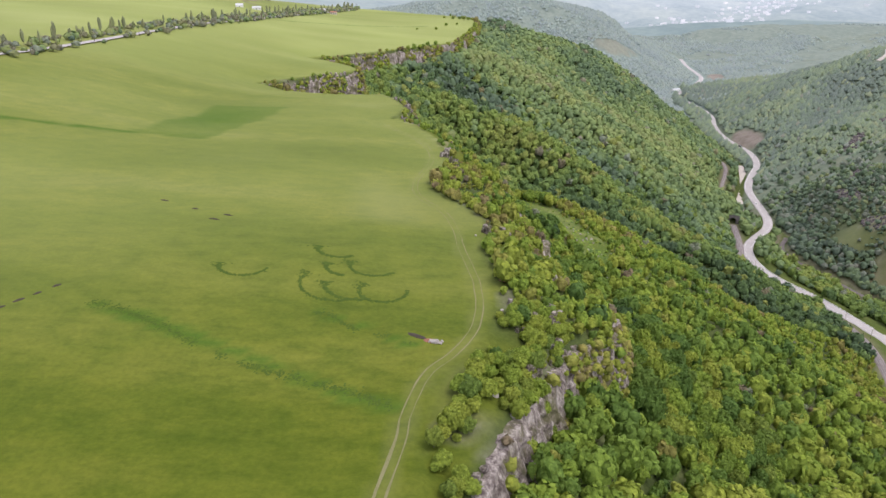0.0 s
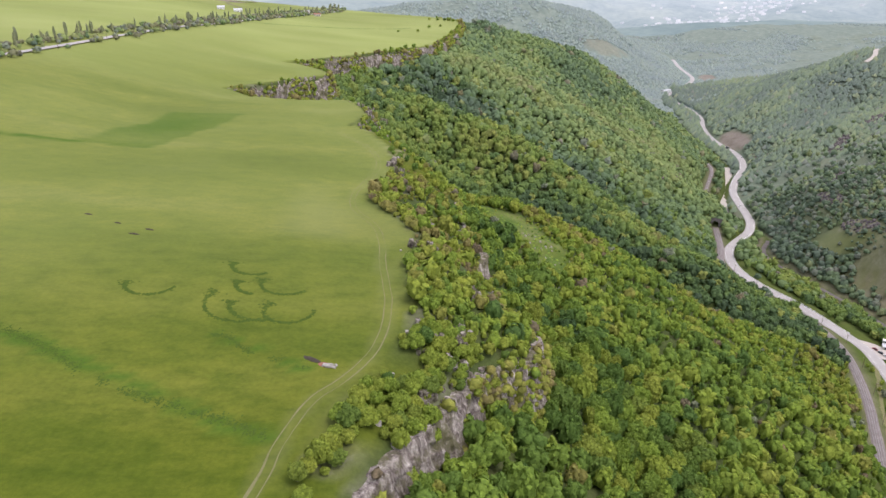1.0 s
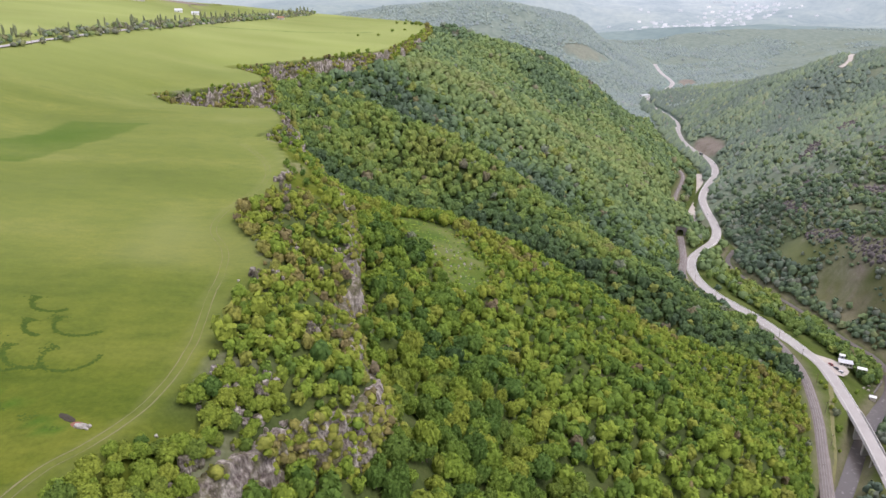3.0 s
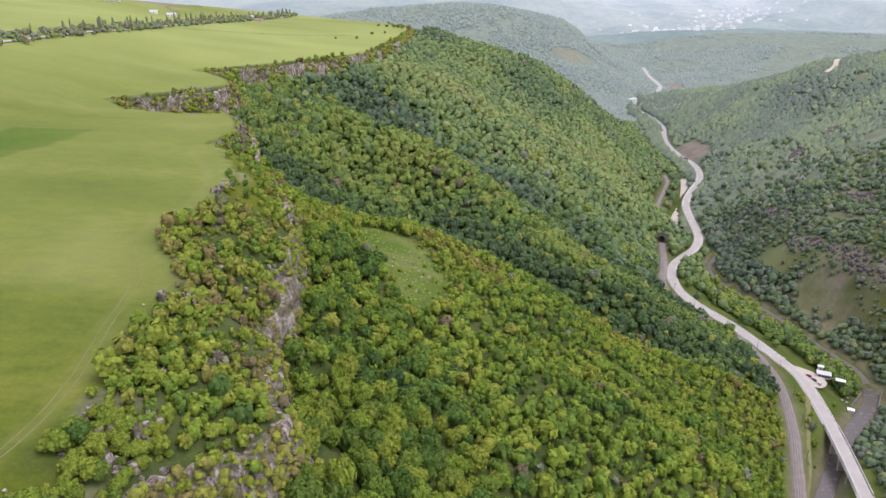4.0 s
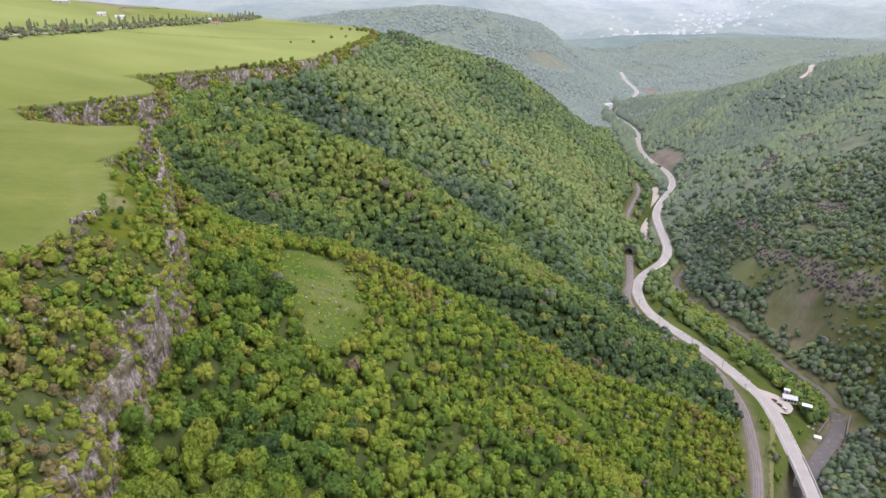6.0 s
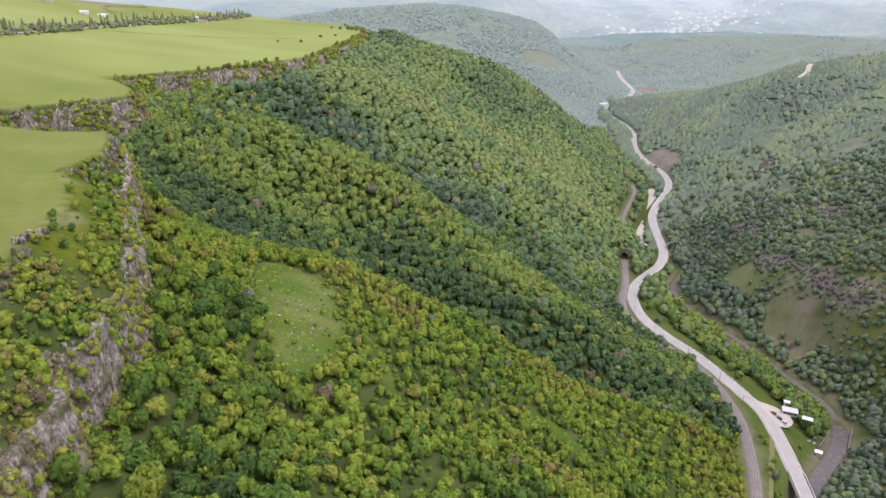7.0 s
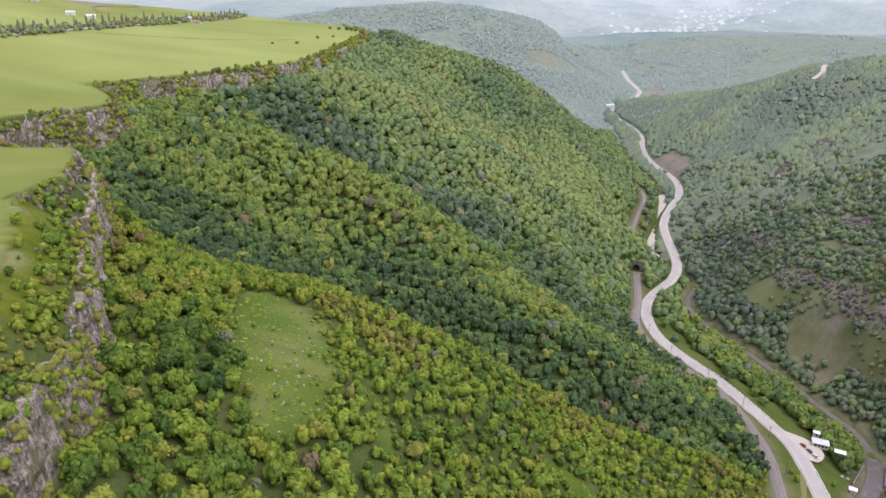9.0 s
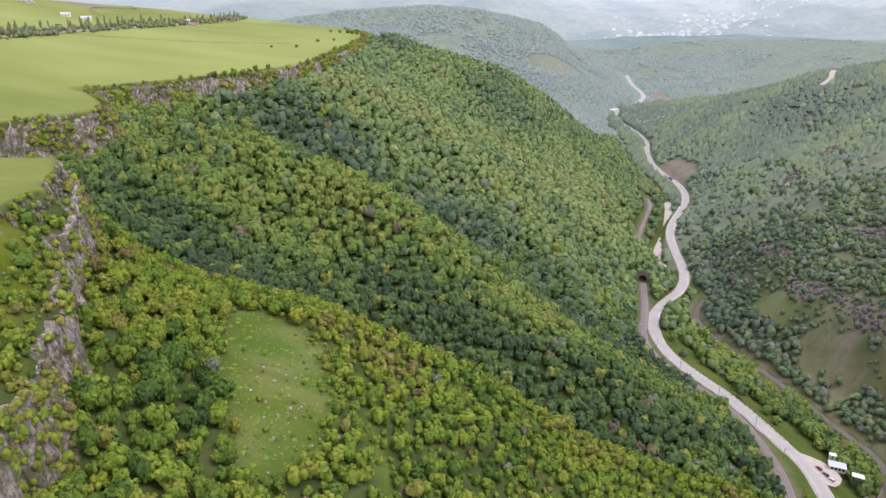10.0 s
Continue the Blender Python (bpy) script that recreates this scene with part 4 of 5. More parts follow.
ok = (op > 0.05) & (rng.rand(len(x)) < 0.05 + 0.5 * (1 - op) ** 1.5 + 0.12 * (wave(x, y, 11, 86, 2) > 0.35))
x, y = x[ok], y[ok]
radius = 0.5 + 1.5 * rng.rand(len(x)) ** 2
plant("meadow_bushes", np.column_stack([x, y, height(x, y) - 0.15]), radius, radius * (0.7 + 0.5 * rng.rand(len(x))), np.clip(0.45 + 0.12 * rng.randn(len(x)), 0.1, 0.9), T_SMALL, M_WOOD, "scattered green bushes in the hillside meadow", "bushes", 16)

# young trees and brush at the foot of the cliff
x, y, rng = scatter(-135, 80, 60, 1000, 2.3, 19)
q = survey(x, y)
rel = q["d"] - q["w"] + rng.randn(len(x)) * 0.8
ok = (q["d"] > 0) & (rel > 4.2) & (rel < 9.0) & (rng.rand(len(x)) < 0.75)
x, y, z = x[ok], y[ok], q["z"][ok]
radius = 1.1 + 1.7 * rng.rand(len(x)) ** 1.6
plant("foot_brush", np.column_stack([x, y, z - 0.3]), radius, radius * (0.9 + 0.5 * rng.rand(len(x))), np.clip(0.47 + wave(x, y, 20, 84, 3) * 0.14 + rng.randn(len(x)) * 0.10, 0.1, 0.9), T_SMALL, M_WOOD, "olive brush and young trees at the foot of the cliff", "brush", 15)

# tufts, weeds and low bushes in the hillside meadow
x, y, rng = scatter(20, 260, 260, 460, 1.5, 23)
ok = (clearing(x, y) > 0.2) & (rng.rand(len(x)) < 0.85) & (wave(x, y, 14, 85, 3) > -0.5)
x, y = x[ok], y[ok]
radius = 0.3 + 1.0 * rng.rand(len(x)) ** 5
plant("meadow_tufts", np.column_stack([x, y, height(x, y) - 0.15]), radius, radius * 0.6, np.clip(0.36 + 0.10 * rng.randn(len(x)), 0.15, 0.6), T_DOT, M_WOOD, "rough tufts and weeds in the hillside meadow", "grass", 9)

# scrub on the far side of the valley
x, y, rng = scatter(260, 1080, 300, 1560, 4.5, 27)
q = survey(x, y)
riverx = np.interp(y, _RIVERS[:, 1], _RIVERS[:, 0], left=320)
patch = wave(x, y, 60, 91, 4)
bank = (q["river"] < 30) & (q["river"] > 7)
ok = (x > riverx) & (x < 0.76 * y + 150) & (q["road"] > 9) & (q["river"] > 7)
ok &= (rng.rand(len(x)) < 0.5) & (x < 620) & (ellipse(x, y, 411, 568, 15, 31, 16) > 0.9) | (patch > np.where(y < 800, -0.85, -0.7) + 0.8 * (1 - step01(0.8, 1.3, ellipse(x, y, 411, 568, 17, 35, 16)))) & (rng.rand(len(x)) < np.interp(y, [400, 900, 1500], [0.9, 0.9, 0.7])) | bank & (x > riverx - 25) & (q["road"] > 9)
ok &= (ellipse(x, y, 411, 568, 15, 31, 16) + wave(x, y, 14, 44) * 0.5 > 0.85) | (rng.rand(len(x)) < 0.12)
ok &= (wave(x, y, 110, 96, 3) < 0.85) | (rng.rand(len(x)) < 0.12)
ok &= ellipse(x, y, 487, 1100, 18, 46, 5) > 1
ok &= (outcrop(x, y) > 1.0) | (rng.rand(len(x)) < 0.12)
ok &= to_line(x, y, HILL) > 9
ok &= (np.min([ellipse(x, y, *e) for e in OPEN_PATCHES], axis=0) + wave(x, y, 15, 97, 3) * 0.35 > 1) | (rng.rand(len(x)) < 0.08)
ok &= (ellipse(x, y, 830, 1200, 75, 42, 35) > 1) | (rng.rand(len(x)) < 0.06)
ok &= ellipse(x, y, 372, 458, 34, 26, 0) > 1
x, y, z, bk = x[ok], y[ok], q["z"][ok], bank[ok]
radius = (1.3 + 2.0 * rng.rand(len(x)) ** 1.5 + 1.2 * bk) * np.interp(y, [500, 800, 1500], [0.95, 1.35, 2.3])
tall = radius * (0.95 + 0.5 * rng.rand(len(x)))
tints = tint_of(x, y, rng, 0.24 + 0.16 * wave(x, y, 80, 93, 3))
pale = rng.rand(len(x)) < 0.15
tints = np.where(pale & (y < 900), 0.97, tints)
pts = np.column_stack([x, y, z - 0.2])
nearer = np.hypot(x - 110, y - 100) + rng.randn(len(x)) * 90 < 790
# past the dithered distance the scrub leaves hold more painted haze
plant("scrub", pts[nearer], radius[nearer], tall[nearer], tints[nearer], T_FAR, M_SCRUB, "haze-tinted grey-green scrub and riverside trees on the far slope", "scrub", 4)
plant("far_scrub", pts[~nearer], radius[~nearer], tall[~nearer], tints[~nearer], T_DOT, leaf_material("far_scrub_leaves", False, 0.54, False, 0.7, (0.245, 0.29, 0.27)), "haze-tinted grey-green scrub on distant slopes", "scrub", 6, None, True)

# woods on the hills at the end of the valley
x, y, rng = scatter(-250, 1500, 1360, 2370, 7.4, 29)
q = survey(x, y)
ok = (q["d"] > 12) & (q["road"] > 14) & (x < 0.78 * y + 100) & (ellipse(x, y, 410, 1690, 36, 92, -52) > 0.9) & (ellipse(x, y, 640, 1665, 24, 52, -15) > 1)
ok &= (wave(x, y, 170, 95, 5) + 0.5 * (x < 620) - 0.25 * (y > 1950) * (x > 620) > -0.15 + 0.15 * rng.randn(len(x)))
x, y, z = x[ok], y[ok], q["z"][ok]
radius = 3.4 + 2.4 * rng.rand(len(x))
# haze is mixed strongly into the base colour of these leaves
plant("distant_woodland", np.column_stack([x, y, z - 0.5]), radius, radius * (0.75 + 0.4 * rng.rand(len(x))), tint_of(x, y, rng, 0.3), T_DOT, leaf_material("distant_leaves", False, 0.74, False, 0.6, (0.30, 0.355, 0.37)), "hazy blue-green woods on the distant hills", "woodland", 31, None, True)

# the trees and shrubs nearest to the camera's way, each one a thing
def trunk_mesh(seed):
    rng = random.Random(seed)
    bm = bmesh.new()
    cyl(bm, 0.055, 0.03, 0.9, pose(0, 0, 0.15), 6)
    for i in range(4):
        a = i * 1.57 + rng.random()
        cyl(bm, 0.024, 0.01, 0.6, pose(0.17 * math.cos(a), 0.17 * math.sin(a), 0.62, 0, 38, math.degrees(a)), 4)
    me = bpy.data.meshes.new("trunk")
    bm.to_mesh(me)
    bm.free()
    me.materials.append(M_BARK)
    return me


trunks = [trunk_mesh(i) for i in range(3)]
crowns = {False: [mesh_np("crown", V, F, M_LEAF) for V, F in T_NEAR], True: [mesh_np("crown", V, F, M_SHRUB) for V, F in T_NEAR[:4]]}
rng = random.Random(12)
for p, r, h, low in own_trees:
    name = "shrub" if low else "tree"
    ob = thing(name, "low olive-green shrub on the rocky cliff edge" if low else "round-crowned broadleaf tree in fresh spring leaf", "shrub" if low else "tree",
               pose(*p, 0, 0, rng.uniform(0, 360)) @ Matrix.Diagonal((r, r * rng.uniform(0.9, 1.1), h, 1)), "cliff edge shrubs" if low else "slope trees")
    shared("trunk", rng.choice(trunks), ob, Matrix())
    shared("crown", rng.choice(crowns[low]), ob, Matrix())


# ---------------------------------------------------------------- cliffs
def block_mesh(seed, material, name="rock", squat=False):
    """An irregular six-sided block, about 1 wide and 1 tall, standing on z = -0.5."""
    rng = random.Random(seed)
    n = 6
    bm = bmesh.new()
    ring = []
    for z in (-0.5, 0.15, 0.5):
        row = []
        for i in range(n):
            a = 2 * math.pi * (i + rng.uniform(-0.25, 0.25)) / n
            r = rng.uniform(0.42, 0.56) * (0.86 if z > 0.4 else 1.0)
            row.append(bm.verts.new((r * math.cos(a), r * math.sin(a), z + rng.uniform(-0.1, 0.1))))
        ring.append(row)
    for lo, hi in zip(ring, ring[1:]):
        for i in range(n):
            bm.faces.new((lo[i], lo[(i + 1) % n], hi[(i + 1) % n], hi[i]))
    bm.faces.new(ring[-1])
    bm.faces.new(ring[0][::-1])
    me = bpy.data.meshes.new(name)
    bm.to_mesh(me)
    bm.free()
    me.materials.append(material)
    return me


def column_mesh(seed):
    """A jagged upright buttress of rock, about 1 wide and 1 tall, its top at z = 0.5."""
    rng = random.Random(seed)
    n = 7
    bm = bmesh.new()
    rings = []
    ox = oy = 0.0
    for z, f in ((-0.5, 1.12), (-0.22, 1.0), (0.05, 0.96), (0.30, 0.92), (0.45, 0.82), (0.5, 0.62)):
        ox, oy = ox + rng.uniform(-0.05, 0.05), oy + rng.uniform(-0.05, 0.05)
        rings.append([bm.verts.new((ox + f * rng.uniform(0.36, 0.6) * math.cos(6.283 * i / n), oy + f * rng.uniform(0.36, 0.6) * math.sin(6.283 * i / n), z + rng.uniform(-0.05, 0.05))) for i in range(n)])
    for lo, hi in zip(rings, rings[1:]):
        for i in range(n):
            bm.faces.new((lo[i], lo[(i + 1) % n], hi[(i + 1) % n], hi[i]))
    bm.faces.new(rings[-1])
    me = bpy.data.meshes.new("rock")
    bm.to_mesh(me)
    bm.free()
    me.materials.append(M_ROCK)
    return me


blocks = [block_mesh(40 + i, M_ROCK) for i in range(6)] + [column_mesh(140 + i) for i in range(8)]
rng = random.Random(77)
cliff = thing("cliff", "weathered grey-pink basalt cliff below the field edge", "cliff", kind="structure")


def cliff_course(step):
    """The line of the cliff's upper edge and its outward direction."""
    line = smooth_line(RIM, 1.5)
    g = np.gradient(line, axis=0)
    n = np.stack([g[:, 1], -g[:, 0]], 1) / np.linalg.norm(g, axis=1, keepdims=True)
    w = ledge(line[:, 1])[0]
    for _ in range(8):
        w = 0.5 * w + 0.5 * ledge((line + n * w[:, None])[:, 1])[0]
    p = line + n * w[:, None]
    p = p[(to_line(p[:, 0], p[:, 1], _rim) > w * 0.95) & (p[:, 1] > 62) & (p[:, 1] < 1075) & ~inside(p[:, 0], p[:, 1], PLATEAU)]
    p = smooth_line(p, step)
    for _ in range(3):
        p[1:-1] = (p[:-2] + 2 * p[1:-1] + p[2:]) / 4
    g = np.gradient(p, axis=0)
    n = np.stack([g[:, 1], -g[:, 0]], 1) / np.linalg.norm(g, axis=1, keepdims=True)
    for _ in range(6):
        n[1:-1] = n[:-2] + n[1:-1] * 2 + n[2:]
        n /= np.linalg.norm(n, axis=1, keepdims=True)
    return p, n


def cliff_face(rows=26):
    """A broken rock face: buttresses, upright columns and ledges, cut back block by block."""
    line, n = cliff_course(0.8)
    top = height(*(line - n * 1.2).T) + 0.1
    foot = height(*(line + n * 4.6).T) - 1.5
    run = np.concatenate([[0], np.cumsum(np.linalg.norm(np.diff(line, axis=0), axis=1))])
    v = np.linspace(0, 1, rows)
    S, T = np.meshgrid(run, v)
    Z = top[None] + (foot - top)[None] * T
    toss = np.random.RandomState(31).rand(4096, 64)
    col = np.floor(S / 2.1 + 0.6 * wave(S, Z, 6.0, 131, 2)).astype(int)
    lev = np.floor((Z + 1.6 * wave(S, S * 0, 14.0, 132, 2)) / 3.4 + toss[col % 4096, 60]).astype(int)
    out = 0.25 + 3.4 * T ** 0.8 + 1.3 * wave(S, Z * 0.35, 19.0, 133, 3) * (0.3 + T) + 1.7 * toss[col % 4096, lev % 50] * (0.35 + 0.65 * T) + 0.9 * toss[col % 4096, 55] + 0.28 * wave(S, Z, 1.9, 134, 2)
    out = np.where(T == 0, -1.4, np.maximum(out, 0.15))
    Z = np.where(T == 0, Z - 0.5, Z + 0.5 * (toss[col % 4096, 58] - 0.4) * (T < 0.1))
    X, Y = line[None, :, 0] + n[None, :, 0] * out, line[None, :, 1] + n[None, :, 1] * out
    m = len(line)
    idx = np.arange(rows * m).reshape(rows, m)
    f = np.stack([idx[:-1, :-1], idx[1:, :-1], idx[1:, 1:], idx[:-1, 1:]], -1).reshape(-1, 4)
    ob = new("face", mesh_np("face", np.stack([X, Y, Z], -1).reshape(-1, 3), f, M_ROCK))
    ob.parent = cliff
    tagged(ob, kind="stuff")
    return np.stack([X, Y, Z], -1), S, Z


FACE, FS, FZ = cliff_face()
# shrubs rooted on the ledges of the face
pick = np.random.RandomState(35)
cover = wave(FS, FZ * 1.3, 13.0, 135, 3) + 0.35 * (FACE[..., 1] > 430) * wave(FS, FZ, 30.0, 136, 2)
gap = wave(FS, FZ * 0.25, 17.0, 137, 2)                     # overgrown stretches between the bare faces
keep = (cover > -0.1) & (pick.rand(*FS.shape) < np.where(FACE[..., 1] < 140, 0.03, 0.07)) | (gap > 0.12) & (FACE[..., 1] > 128) & (pick.rand(*FS.shape) < 0.17)
keep[-5:] |= pick.rand(5, FS.shape[1]) < 0.08
keep[:1] = False
roots = FACE[keep]
size = (0.7 + 1.1 * pick.rand(len(roots)) ** 2) * np.interp(roots[:, 1], [100, 450, 1000], [0.95, 1.3, 1.7])
plant("ledge_shrubs", roots - (0, 0, 0.5), size, size * 1.1, np.clip(0.60 + wave(roots[:, 0], roots[:, 1], 15, 83, 3) * 0.14 + pick.randn(len(roots)) * 0.1, 0.2, 0.93), T_FAR, M_WOOD, "olive and brown shrubs rooted in the cliff face", "shrubs", 41)

# loose blocks along the lip and on the ledge
spots = []
x, y, r2 = scatter(-135, 80, 64, 760, 1.5, 107)
qq = survey(x, y)
rel = qq["d"] - qq["w"]
ok = (qq["d"] > 0.4) & (rel > -1.8) & (rel < 0.3) & (r2.rand(len(x)) < 0.5) & (wave(x, y, 12, 111, 3) > 0.1)
for px, py, pz in zip(x[ok], y[ok], qq["z"][ok]):
    th = rng.uniform(0.9, 2.2)
    spots.append((px, py, pz + th * 0.1, rng.uniform(0.8, 1.7), th))
x, y, r2 = scatter(-130, 60, 75, 560, 2.0, 103)
qq = survey(x, y)
ok = (qq["d"] > 0.5) & (qq["d"] < qq["w"]) & (wave(x, y, 14, 105, 3) > 0.68) & (r2.rand(len(x)) < 0.6) & (y > 128)
for px, py, pz in zip(x[ok], y[ok], qq["z"][ok]):
    t = rng.uniform(0.9, 2.2)
    spots.append((px, py, pz + t * 0.25, t, t * rng.uniform(0.9, 1.7)))
spots.sort(key=lambda s: math.hypot(s[0] - 45, s[1] - 130))
near_count = min(240, len(spots) * 2 // 3)
for s in spots[:near_count]:
    shared("rock", rng.choice(blocks), cliff, pose(s[0], s[1], s[2], rng.uniform(-12, 12), rng.uniform(-12, 12), rng.uniform(0, 360)) @ Matrix.Diagonal((s[3], s[3] * rng.uniform(0.6, 1.2), s[4], 1)))
VV, FF, off = [], [], 0
tpl = []
for me in blocks:
    me.calc_loop_triangles()
    tpl.append((np.array([v.co[:] for v in me.vertices]), np.array([t.vertices[:] for t in me.loop_triangles])))
for s in spots[near_count:]:
    V, F = rng.choice(tpl)
    a = rng.uniform(0, 6.283)
    R = np.array([[math.cos(a), -math.sin(a), rng.uniform(-0.15, 0.15)], [math.sin(a), math.cos(a), rng.uniform(-0.15, 0.15)], [0, 0, 1]])
    VV.append((V * (s[3], s[3], s[4])) @ R.T + s[:3])
    FF.append(F + off)
    off += len(V)
rest = new("cliff_rocks", mesh_np("cliff_rocks", np.vstack(VV), np.vstack(FF), M_ROCK))
rest.parent = cliff
tagged(rest, kind="stuff")


def crag(px, py, turn, long, high, count, seed):
    """A knot of jagged rock standing out of the slope."""
    r = random.Random(seed)
    c, s = math.cos(radians(turn)), math.sin(radians(turn))
    ob = thing("crag", "jagged grey-pink crag standing out of the shrubs", "rock", pose(px, py, 0), "crags")
    for i in range(count):
        u, v = r.uniform(-0.5, 0.5) * long, r.gauss(0, 0.9)
        ax, ay = px + u * c - v * s, py + u * s + v * c
        wide, tall = r.uniform(1.1, 2.3), high * r.uniform(0.6, 1.15) * (1 - 0.6 * abs(u) / long)
        zz = float(height(np.array([ax]), np.array([ay]))[0])
        shared("rock", r.choice(blocks[6:]), ob, pose(ax - px, ay - py, zz + tall * 0.12, r.uniform(-10, 10), r.uniform(-10, 10), r.uniform(0, 360)) @ Matrix.Diagonal((wide, wide * r.uniform(0.6, 1.1), tall, 1)))


for i, (px, py, turn, long, high, count) in enumerate(((28.6, 171, 80, 11, 6.5, 16), (25, 141, 70, 8, 5.5, 12), (12.5, 206, 80, 10, 4, 12), (15.8, 187.8, 25, 9, 4.5, 14), (1.8, 276, 70, 12, 4.5, 14), (4.5, 263, 100, 8, 4, 9),
                                                      (-20, 390, 105, 26, 5, 26), (-15, 368, 100, 16, 5, 16), (-2, 345, 60, 10, 5, 11), (21, 158, 60, 5, 3.5, 7), (17, 118, 70, 6, 3.5, 8),
                                                      (211, 605, 30, 10, 9, 14), (192, 580, 40, 8, 7, 10), (270, 757, 40, 15, 10, 16), (-38, 570, 60, 15, 10, 16), (-52, 540, 60, 10, 8, 12))):
    crag(px, py, turn, long, high, count, 300 + i)

# rock outcrops on the far slope
x, y, r3 = scatter(380, 660, 430, 1000, 2.6, 109)
ok = (outcrop(x, y) < 0.95) & (r3.rand(len(x)) < 0.7) & (survey(x, y)["road"] > 25) & (survey(x, y)["river"] > 14)
VV, FF, off = [], [], 0
for px, py, pz in zip(x[ok], y[ok], height(x[ok], y[ok])):
    V, F = rng.choice(tpl[:6])
    s = rng.uniform(1.4, 4.2)
    VV.append(V * (s, s * 0.8, s * rng.uniform(0.7, 1.3)) + (px, py, pz))
    FF.append(F + off)
    off += len(V)
tagged(new("rock_outcrops", mesh_np("rock_outcrops", np.vstack(VV), np.vstack(FF), stained("dark_rock", (0.085, 0.075, 0.075), (0.20, 0.175, 0.172), 0.3, 0.95))), "dark purple-grey rock outcrops on the far slope", "rocks", kind="stuff")

# ---------------------------------------------------------------- the field
ARCS = [(-48, 155, 6.0, 175, 350), (-26.5, 167, 5.8, 170, 310), (-16.8, 158.5, 6.4, 170, 320), (-24.5, 148, 8.8, 150, 310), (-20, 147.5, 7.5, 175, 300), (-13.8, 145, 5.6, 145, 365), (-23.5, 156.5, 5, 165, 270)]
V0 = np.array([(0, 0, 0.34), (0.5, 0, 0), (-0.25, 0.43, 0), (-0.25, -0.43, 0)])
F0 = np.array([(0, 1, 2), (0, 2, 3), (0, 3, 1)])
rng2 = np.random.RandomState(9)
for cx, cy, r, a0, a1 in ARCS:
    n = 340
    t = rng2.rand(n) ** 1.35
    a = np.radians(a0 + (a1 - a0) * t)
    rr = r + rng2.randn(n) * (0.24 + 0.85 * np.clip(0.18 - t, 0, 1) / 0.18)
    x, y = cx + rr * np.cos(a), cy + rr * np.sin(a)
    z = height(x, y)
    size = 0.36 + 0.38 * rng2.rand(n)
    V = (V0[None] * size[:, None, None] + np.stack([x, y, z], 1)[:, None]).reshape(-1, 3)
    F = (F0[None] + (np.arange(n) * 4)[:, None, None]).reshape(-1, 3)
    tagged(new("grass_ring", mesh_np("grass_ring", V, F, M_GRASS_DARK)), "dark lush arc of longer grass in the field", "grass", "grass rings", "stuff")

for ax, ay, bx, by, wd, n in ((-75, 133, -8, 100, 0.9, 900), (-28, 134, -6, 122, 0.6, 260)):
    t = rng2.rand(n)
    x, y = ax + (bx - ax) * t + rng2.randn(n) * wd * 0.6, ay + (by - ay) * t + rng2.randn(n) * wd + 1.2 * np.sin(t * 9)
    keep = wave(x, y, 6, 113, 3) > -0.25
    x, y = x[keep], y[keep]
    size = 0.35 + 0.4 * rng2.rand(len(x))
    V = (V0[None] * size[:, None, None] + np.stack([x, y, height(x, y)], 1)[:, None]).reshape(-1, 3)
    F = (F0[None] + (np.arange(len(x)) * 4)[:, None, None]).reshape(-1, 3)
    tagged(new("grass_strip", mesh_np("grass_strip", V, F, M_GRASS_DARK)), "dark uneven strip of rank grass across the field", "grass", "grass strips", "stuff")

stones = [block_mesh(60 + i, M_STONE, "stone") for i in range(5)]


def mound(bm, lx, ly, h, seed, n=9):
    """A low uneven heap of earth."""
    rng = random.Random(seed)
    top = bm.verts.new((0, 0, h))
    rings = []
    for f in (0.45, 0.8, 1.0):
        rings.append([bm.verts.new((lx * f * math.cos(2 * math.pi * i / n) * rng.uniform(0.8, 1.15), ly * f * math.sin(2 * math.pi * i / n) * rng.uniform(0.8, 1.15),
                                    h * (1 - f ** 1.5) * rng.uniform(0.7, 1.2) - (0.1 if f == 1 else 0))) for i in range(n)])
    for i in range(n):
        bm.faces.new((top, rings[0][i], rings[0][(i + 1) % n]))
        for a, b in zip(rings, rings[1:]):
            bm.faces.new((a[i], b[i], b[(i + 1) % n], a[(i + 1) % n]))
    return bm


def hz(x, y):
    return float(height(np.array([x]), np.array([y]))[0])


M_SCAR = stained("dark_soil", (0.035, 0.030, 0.022), (0.07, 0.058, 0.04), 0.8, 0.95)
heap = thing("rubble_heap", "heap of pale stones and red earth beside the track", "rubble", pose(-2.5, 123.6, hz(-2.5, 123.6), 0, 0, -20))
part("earth", mound(bmesh.new(), 1.7, 0.9, 0.5, 3), M_EARTH, heap, "dark red earth")
for i in range(14):
    a = rng.uniform(0, 6.28)
    shared("stone", rng.choice(stones), heap, pose(1.2 + rng.uniform(-1.2, 1.3), rng.uniform(-0.6, 0.6), 0.15, rng.uniform(-30, 30), rng.uniform(-30, 30), rng.uniform(0, 360)) @ Matrix.Scale(rng.uniform(0.35, 0.85), 4))
tail = thing("soil_scar", "dark strip of dug soil in the grass", "soil", pose(-5.4, 125.6, hz(-5.4, 125.6), 0, 0, -32), "soil scars")
part("earth", mound(bmesh.new(), 2.7, 0.75, 0.35, 5), M_SCAR, tail)
